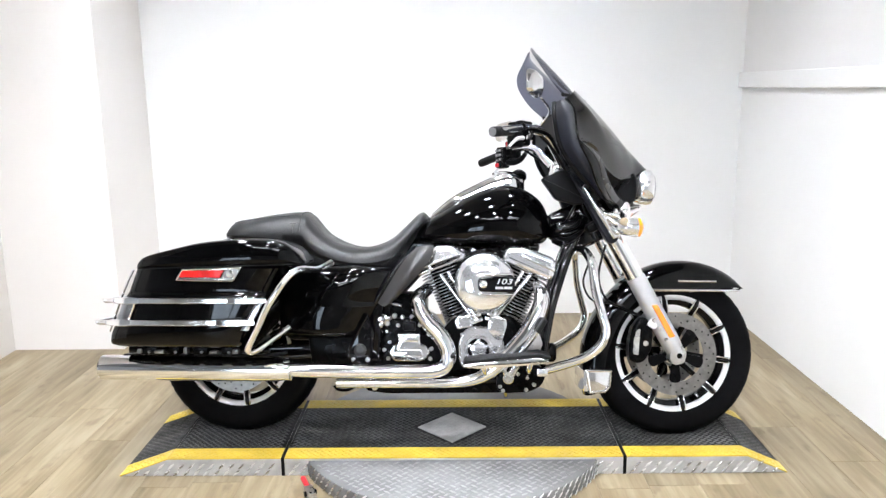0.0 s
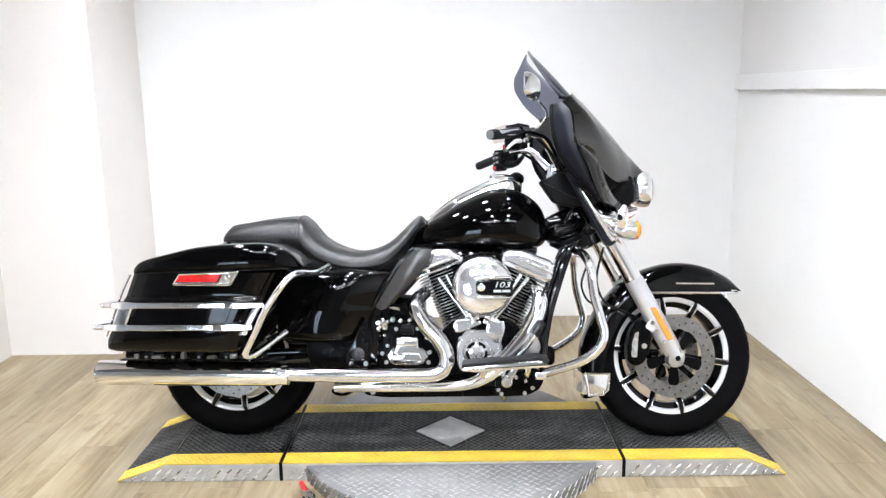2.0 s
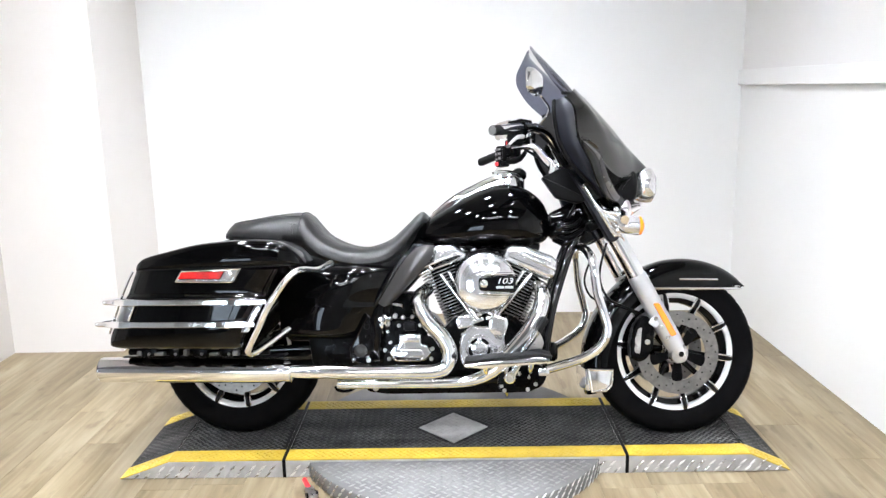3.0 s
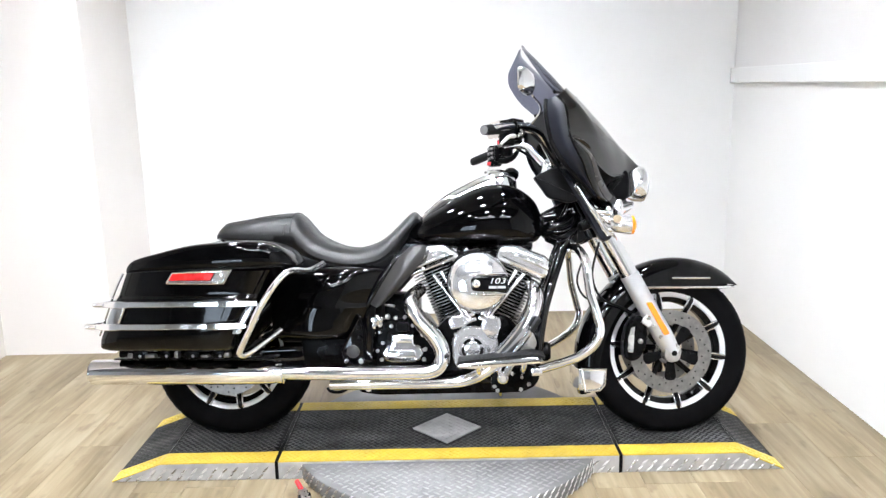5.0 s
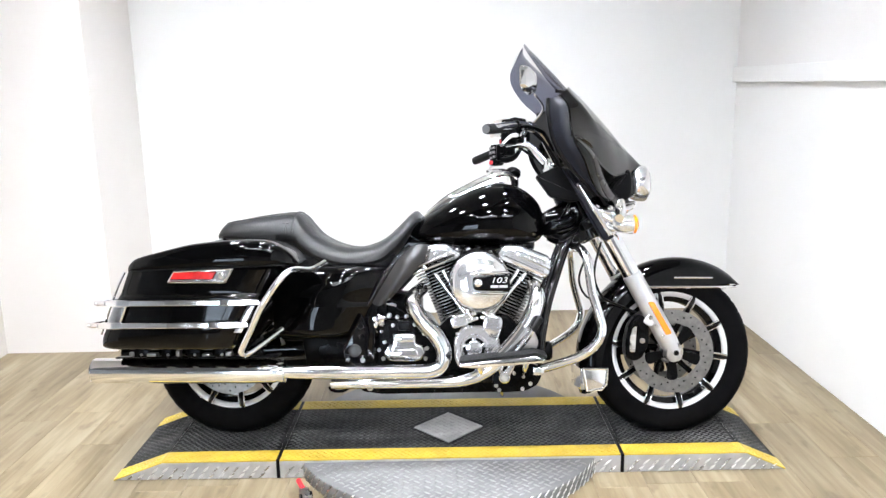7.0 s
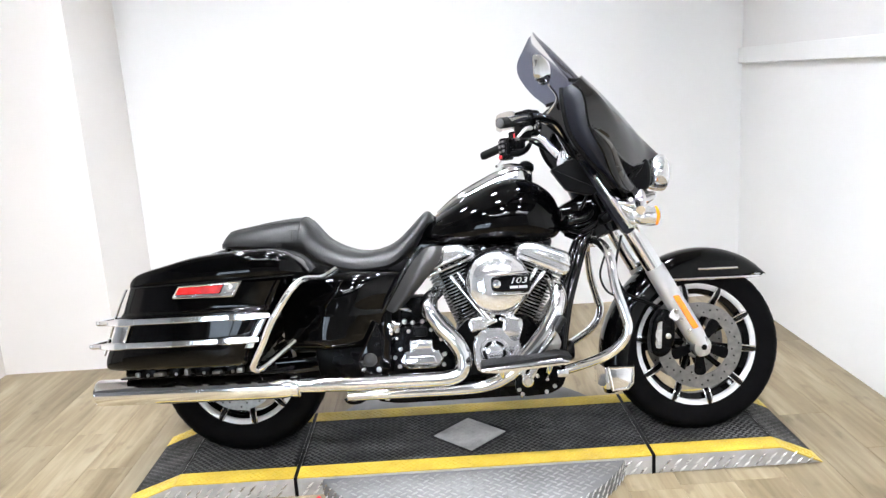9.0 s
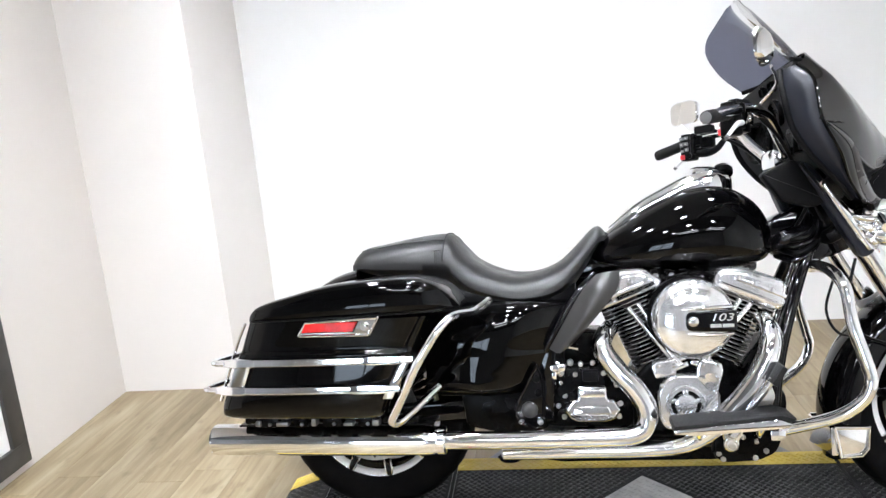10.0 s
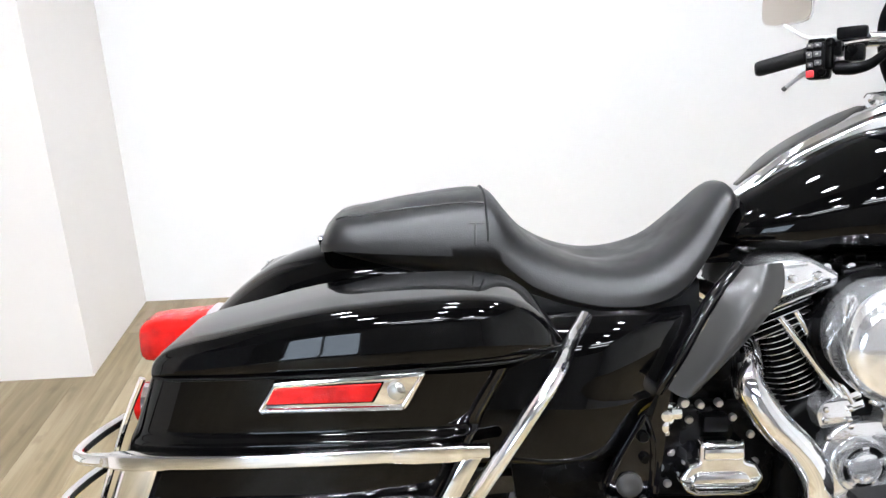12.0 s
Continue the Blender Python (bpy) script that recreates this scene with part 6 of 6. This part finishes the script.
reg = plate([(0.0, 0.225), (0.018, 0.272), (0.150, 0.285), (0.184, 0.255), (0.166, 0.205), (0.12, 0.182), (0.03, 0.176), (0.0, 0.19)], -0.2, -0.15, 0.006, 2, 0.02)
rg = bp("frame_bracket", reg, BLACKM, "black bracket plate under the frame")
for x, z in ((0.079, 0.249), (0.120, 0.266), (0.112, 0.235), (0.137, 0.210), (0.108, 0.191), (0.023, 0.187), (0.012, 0.203)):
    bp("frame_bracket_bolt", bolt(x, -0.2, z, 0.0075), STEEL, "", rg)
bp("board_clamp", box(0.146, 0.186, -0.222, -0.17, 0.243, 0.272, 0.006), CHROME, "chrome floorboard clamp", rg)

# -- frame, side covers, underseat --
for s in (-1, 1):
    bp("down_tube", tube([(0.335, s * 0.045, 0.83), (0.308, s * 0.065, 0.765), (0.266, s * 0.09, 0.670), (0.208, s * 0.125, 0.50), (0.184, s * 0.13, 0.38), (0.165, s * 0.13, 0.27), (0.11, s * 0.13, 0.235), (-0.05, s * 0.13, 0.215), (-0.5, s * 0.13, 0.215), (-0.62, s * 0.13, 0.25)], 0.019, 14), FRAMEB, "black frame tube")
    bp("rear_frame", tube([(-0.50, s * 0.12, 0.70), (-0.58, s * 0.13, 0.55), (-0.62, s * 0.13, 0.38), (-0.60, s * 0.13, 0.25)], 0.017, 12), FRAMEB, "black frame tube")
    swing = plate([(-0.60, 0.30), (-0.60, 0.36), (-0.8, 0.345), (-1.05, 0.325), (-1.05, 0.28), (-0.8, 0.285)], s * 0.125 - 0.018, s * 0.125 + 0.018, 0.008, 2)
    bp("swingarm", swing, FRAMEB, "black swingarm")
    bp("shock", tube([(-0.95, s * 0.15, 0.34), (-0.78, s * 0.15, 0.52)], 0.028, 14, smooth=False), BLACKM, "black rear shock")
    upper = [[Vector((x, s * y, z)) for x, y, z in r] for r in (
        [(-0.80, 0.184, 0.648), (-0.68, 0.192, 0.651), (-0.57, 0.200, 0.651), (-0.48, 0.190, 0.650), (-0.385, 0.150, 0.645)],
        [(-0.80, 0.220, 0.628), (-0.68, 0.229, 0.630), (-0.57, 0.238, 0.630), (-0.485, 0.226, 0.629), (-0.392, 0.178, 0.626)],
        [(-0.80, 0.237, 0.580), (-0.69, 0.246, 0.580), (-0.58, 0.255, 0.579), (-0.50, 0.240, 0.578), (-0.415, 0.190, 0.575)],
        [(-0.80, 0.242, 0.520), (-0.70, 0.251, 0.520), (-0.60, 0.259, 0.519), (-0.53, 0.244, 0.518), (-0.445, 0.196, 0.516)],
        [(-0.80, 0.244, 0.500), (-0.70, 0.253, 0.500), (-0.605, 0.261, 0.499), (-0.535, 0.246, 0.498), (-0.452, 0.198, 0.497)])]
    pn = bp("side_panel", surface(upper, 0.004, 5, 5), PAINT, "gloss black side panel", sharp=70)
    lower = [[Vector((x, s * y, z)) for x, y, z in r] for r in (
        [(-0.80, 0.224, 0.503), (-0.70, 0.234, 0.503), (-0.625, 0.240, 0.502), (-0.535, 0.227, 0.501), (-0.450, 0.187, 0.500)],
        [(-0.80, 0.226, 0.450), (-0.70, 0.236, 0.447), (-0.64, 0.241, 0.446), (-0.55, 0.226, 0.445), (-0.475, 0.184, 0.446)],
        [(-0.80, 0.223, 0.402), (-0.70, 0.233, 0.398), (-0.645, 0.238, 0.396), (-0.565, 0.222, 0.396), (-0.495, 0.180, 0.400)],
        [(-0.80, 0.198, 0.384), (-0.70, 0.208, 0.380), (-0.65, 0.212, 0.378), (-0.575, 0.200, 0.378), (-0.505, 0.168, 0.384)])]
    bp("lower_panel", surface(lower, 0.004, 5, 5), PAINT, "", pn, sharp=70)
    pb_ = bp("peg_bracket", plate([(-0.478, 0.475), (-0.555, 0.335), (-0.53, 0.285), (-0.465, 0.278), (-0.452, 0.40)], min(s * 0.195, s * 0.208), max(s * 0.195, s * 0.208), 0.003, 2, 0.018), FRAMEB, "black passenger peg bracket")
    bp("bracket_ring", tube([(-0.478, s * 0.209, 0.462), (-0.543, s * 0.209, 0.338), (-0.522, s * 0.209, 0.296), (-0.474, s * 0.209, 0.290), (-0.463, s * 0.209, 0.40), (-0.478, s * 0.209, 0.462)], 0.0045, 8), FRAMEB, "", pb_)
    if s < 0:
        for x, z, r_, mm in ((-0.505, 0.335, 0.024, GREYPL), (-0.482, 0.425, 0.011, BLACKM), (-0.478, 0.385, 0.010, BLACKM), (-0.476, 0.30, 0.009, STEEL), (-0.53, 0.30, 0.008, STEEL)):
            bp("bracket_cap", bolt(x, -0.208, z, r_, 0.009), mm, "", pb_)
    de = [[Vector((x, s * y, z)) for x, y, z in r] for r in (
        [(-0.305, 0.165, 0.712), (-0.270, 0.190, 0.722), (-0.232, 0.178, 0.722)],
        [(-0.345, 0.190, 0.665), (-0.300, 0.222, 0.668), (-0.243, 0.205, 0.672)],
        [(-0.395, 0.205, 0.585), (-0.350, 0.236, 0.580), (-0.300, 0.215, 0.602)],
        [(-0.440, 0.208, 0.510), (-0.410, 0.228, 0.500), (-0.368, 0.212, 0.527)])]
    bp("heat_deflector", surface(de, 0.004, 5, 5), GREYPL, "satin grey mid-frame air deflector", sharp=70)
    bp("deflector_tube", tube([(-0.30, s * 0.16, 0.715), (-0.36, s * 0.18, 0.655), (-0.42, s * 0.195, 0.56), (-0.455, s * 0.19, 0.50)], 0.012, 10), FRAMEB, "")
bp("backbone", box(-0.36, 0.17, -0.045, 0.045, 0.695, 0.76, 0.015), FRAMEB, "black frame backbone")
bp("steering_head", tube([(0.40, 0, 0.74), (0.29, 0, 0.98)], 0.04, 20, smooth=False), FRAMEB, "black steering head")
bp("head_gusset", plate([(0.195, 0.755), (0.20, 0.84), (0.33, 0.90), (0.39, 0.74), (0.292, 0.688), (0.262, 0.705)], -0.04, 0.04, 0.012, 2, 0.02), FRAMEB, "")
rr = []
for x, w in ((-0.78, 0.14), (-0.74, 0.165), (-0.55, 0.178), (-0.42, 0.165), (-0.36, 0.13)):
    rr.append([Vector((x, y, z)) for y, z in oval(0, 0.64, w, 0.055, 5, 24)])
bp("seat_pan", loft(rr), PLASTIC, "black seat pan")
bp("battery_box", box(-0.60, -0.40, -0.13, 0.13, 0.40, 0.66, 0.015), PLASTIC, "black plastic battery box")
bp("inner_fender", box(-0.80, -0.58, -0.155, 0.155, 0.36, 0.66, 0.03), PLASTIC, "black inner fender")
bp("pivot_cover", plate([(-0.70, 0.27), (-0.72, 0.42), (-0.47, 0.45), (-0.45, 0.27), (-0.52, 0.235)], -0.15, 0.15, 0.012, 2, 0.02), BLACKM, "black swingarm pivot cover")
for x in (-0.14, -0.1, -0.06, 0.07, 0.11):
    bp("harness_clip", box(x, x + 0.02, -0.10, -0.085, 0.704, 0.716, 0.003), BLACKM, "")
for k in range(2):
    bp("harness_cable", tube([(0.318 - 0.012 * k, -0.05, 0.85), (0.290 - 0.014 * k, -0.082, 0.765), (0.244 - 0.014 * k, -0.105, 0.665), (0.186 - 0.012 * k, -0.140, 0.5), (0.170 - 0.006 * k, -0.142, 0.38)], 0.0062, 10), FRAMEB, "black cable sleeve")
for k, (x0, z0, dx) in enumerate(((0.225, 0.795, 0.10), (0.215, 0.775, 0.12), (0.235, 0.755, 0.10), (0.222, 0.735, 0.11))):
    bp("harness_loop", tube([(x0, -0.03, z0), (x0 + dx * 0.3, -0.085 - 0.004 * k, z0 - 0.012), (x0 + dx * 0.75, -0.09, z0 + 0.004 * k), (x0 + dx, -0.05, z0 + 0.03)], 0.0085 - 0.001 * (k % 2), 10), FRAMEB if k % 2 else PLASTIC, "black harness loop")
bp("harness_cover", tube([(0.205, -0.04, 0.765), (0.245, -0.062, 0.785), (0.30, -0.055, 0.805), (0.335, -0.03, 0.83)], [0.018, 0.028, 0.026, 0.014], 14), FRAMEB, "gloss black cable cover")

# -- engine guard, floorboards, pedals, stand --
for s in (-1, 1):
    g_ = [(0.318, 0.03, 0.705), (0.322, 0.11, 0.705), (0.328, 0.19, 0.695), (0.342, 0.245, 0.655), (0.352, 0.262, 0.56), (0.375, 0.275, 0.47), (0.386, 0.278, 0.415), (0.365, 0.272, 0.362), (0.305, 0.25, 0.315), (0.20, 0.19, 0.268), (0.13, 0.14, 0.242)]
    bp("engine_guard", tube([(x, s * y, z) for x, y, z in g_], 0.0165, 14), CHROME, "chrome engine guard bar")
    if s > 0:
        fb_ = plate([(-0.12, 0.285), (-0.118, 0.306), (0.145, 0.332), (0.182, 0.318), (0.17, 0.30), (-0.06, 0.277)], 0.225, 0.335, 0.006, 2, 0.01)
    else:
        fb_ = plate([(-0.12, 0.294), (-0.118, 0.306), (0.145, 0.332), (0.182, 0.318), (0.17, 0.308), (-0.06, 0.288)], -0.335, -0.225, 0.006, 2, 0.01)
    fl_ = bp("floorboard", fb_, CHROME, "chrome rider floorboard")
    pad = plate([(-0.121, 0.305), (-0.117, 0.317), (0.148, 0.344), (0.186, 0.334), (0.183, 0.323), (0.146, 0.331)], min(s * 0.22, s * 0.34), max(s * 0.22, s * 0.34), 0.004, 2)
    bp("floorboard_pad", pad, GRIP, "black rubber pad", fl_)
    bp("floorboard_bracket", tube([(-0.05, s * 0.26, 0.285), (-0.04, s * 0.22, 0.25), (-0.02, s * 0.13, 0.23)], 0.011, 10), CHROME, "", fl_)
    bp("floorboard_bracket", tube([(0.12, s * 0.26, 0.305), (0.115, s * 0.22, 0.26), (0.11, s * 0.13, 0.235)], 0.011, 10), CHROME, "", fl_)
bp("guard_clamp", box(0.30, 0.335, -0.06, 0.06, 0.685, 0.725, 0.008), CHROME, "")
ped = box(-0.028, 0.028, -0.04, 0.04, -0.008, 0.008, 0.005)
ped.transform(at(0.158, -0.265, 0.436, 0, -58))
pd = bp("brake_pedal", ped, GRIP, "black rubber brake pedal pad")
bp("pedal_arm", tube([(0.148, -0.262, 0.425), (0.13, -0.255, 0.39), (0.08, -0.24, 0.325), (0.03, -0.22, 0.275), (0.04, -0.2, 0.225)], 0.009, 10), CHROME, "chrome pedal arm", pd)
mcyl = plate([(0.024, 0.228), (0.034, 0.252), (0.068, 0.288), (0.088, 0.288), (0.062, 0.240), (0.054, 0.220), (0.036, 0.216)], -0.222, -0.19, 0.005, 2, 0.008)
mst = bp("brake_lever_boss", mcyl, ENGCHR, "bright brake lever boss")
for r_, y_ in ((0.020, -0.222), (0.011, -0.232)):
    cap_ = revolve([(r_, 0), (r_, -0.007), (r_ - 0.003, -0.010), (0.002, -0.010)], 28)
    cap_.transform(at(0.042, y_, 0.236))
    bp("boss_cap", cap_, ENGCHR if r_ > 0.015 else STEEL, "", mst)
bp("lower_cowl", plate([(0.03, 0.275), (0.10, 0.355), (0.155, 0.40), (0.17, 0.36), (0.15, 0.31)], -0.20, -0.16, 0.008, 2, 0.012), STEEL, "")
bp("side_stand", tube([(0.02, 0.13, 0.20), (0.04, 0.20, 0.13), (0.05, 0.30, 0.066)], 0.012, 10), CHROME, "chrome side stand")

# ---- floor planks ----
def planks():
    W, L = 0.182, 1.22
    me_by = {}
    rng = random.Random(4)
    nx = int((XR - XL) / W) + 1
    for i in range(nx):
        x0, x1 = XL + i * W, min(XL + (i + 1) * W, XR)
        if x1 - x0 < 0.02:
            continue
        y = YB - rng.uniform(0.15, 1.1)
        ends = [YB]
        while y > YD:
            ends.append(y)
            y -= L
        ends.append(YD)
        for a, b in zip(ends, ends[1:]):
            if a - b < 0.02:
                continue
            key = (round(x1 - x0, 3), round(a - b, 3))
            if key not in me_by:
                w, l = (x1 - x0) / 2 - 0.0003, (a - b) / 2 - 0.0003
                bm = bmesh.new()
                c = 0.0007
                lo = [bm.verts.new(v) for v in ((-w, -l, -0.006), (w, -l, -0.006), (w, l, -0.006), (-w, l, -0.006))]
                md = [bm.verts.new(v) for v in ((-w, -l, -c), (w, -l, -c), (w, l, -c), (-w, l, -c))]
                hi = [bm.verts.new(v) for v in ((-w + c, -l + c, 0), (w - c, -l + c, 0), (w - c, l - c, 0), (-w + c, l - c, 0))]
                bm.faces.new(hi)
                for p, q in ((lo, md), (md, hi)):
                    for k in range(4):
                        bm.faces.new((p[k], p[(k + 1) % 4], q[(k + 1) % 4], q[k]))
                me = bpy.data.meshes.new("plank")
                bm.to_mesh(me)
                bm.free()
                me.materials.append(PLANK)
                me_by[key] = me
            ob = new("plank", me_by[key])
            ob.location = ((x0 + x1) / 2, (a + b) / 2, 0)
            ob.parent = FLOOR


planks()
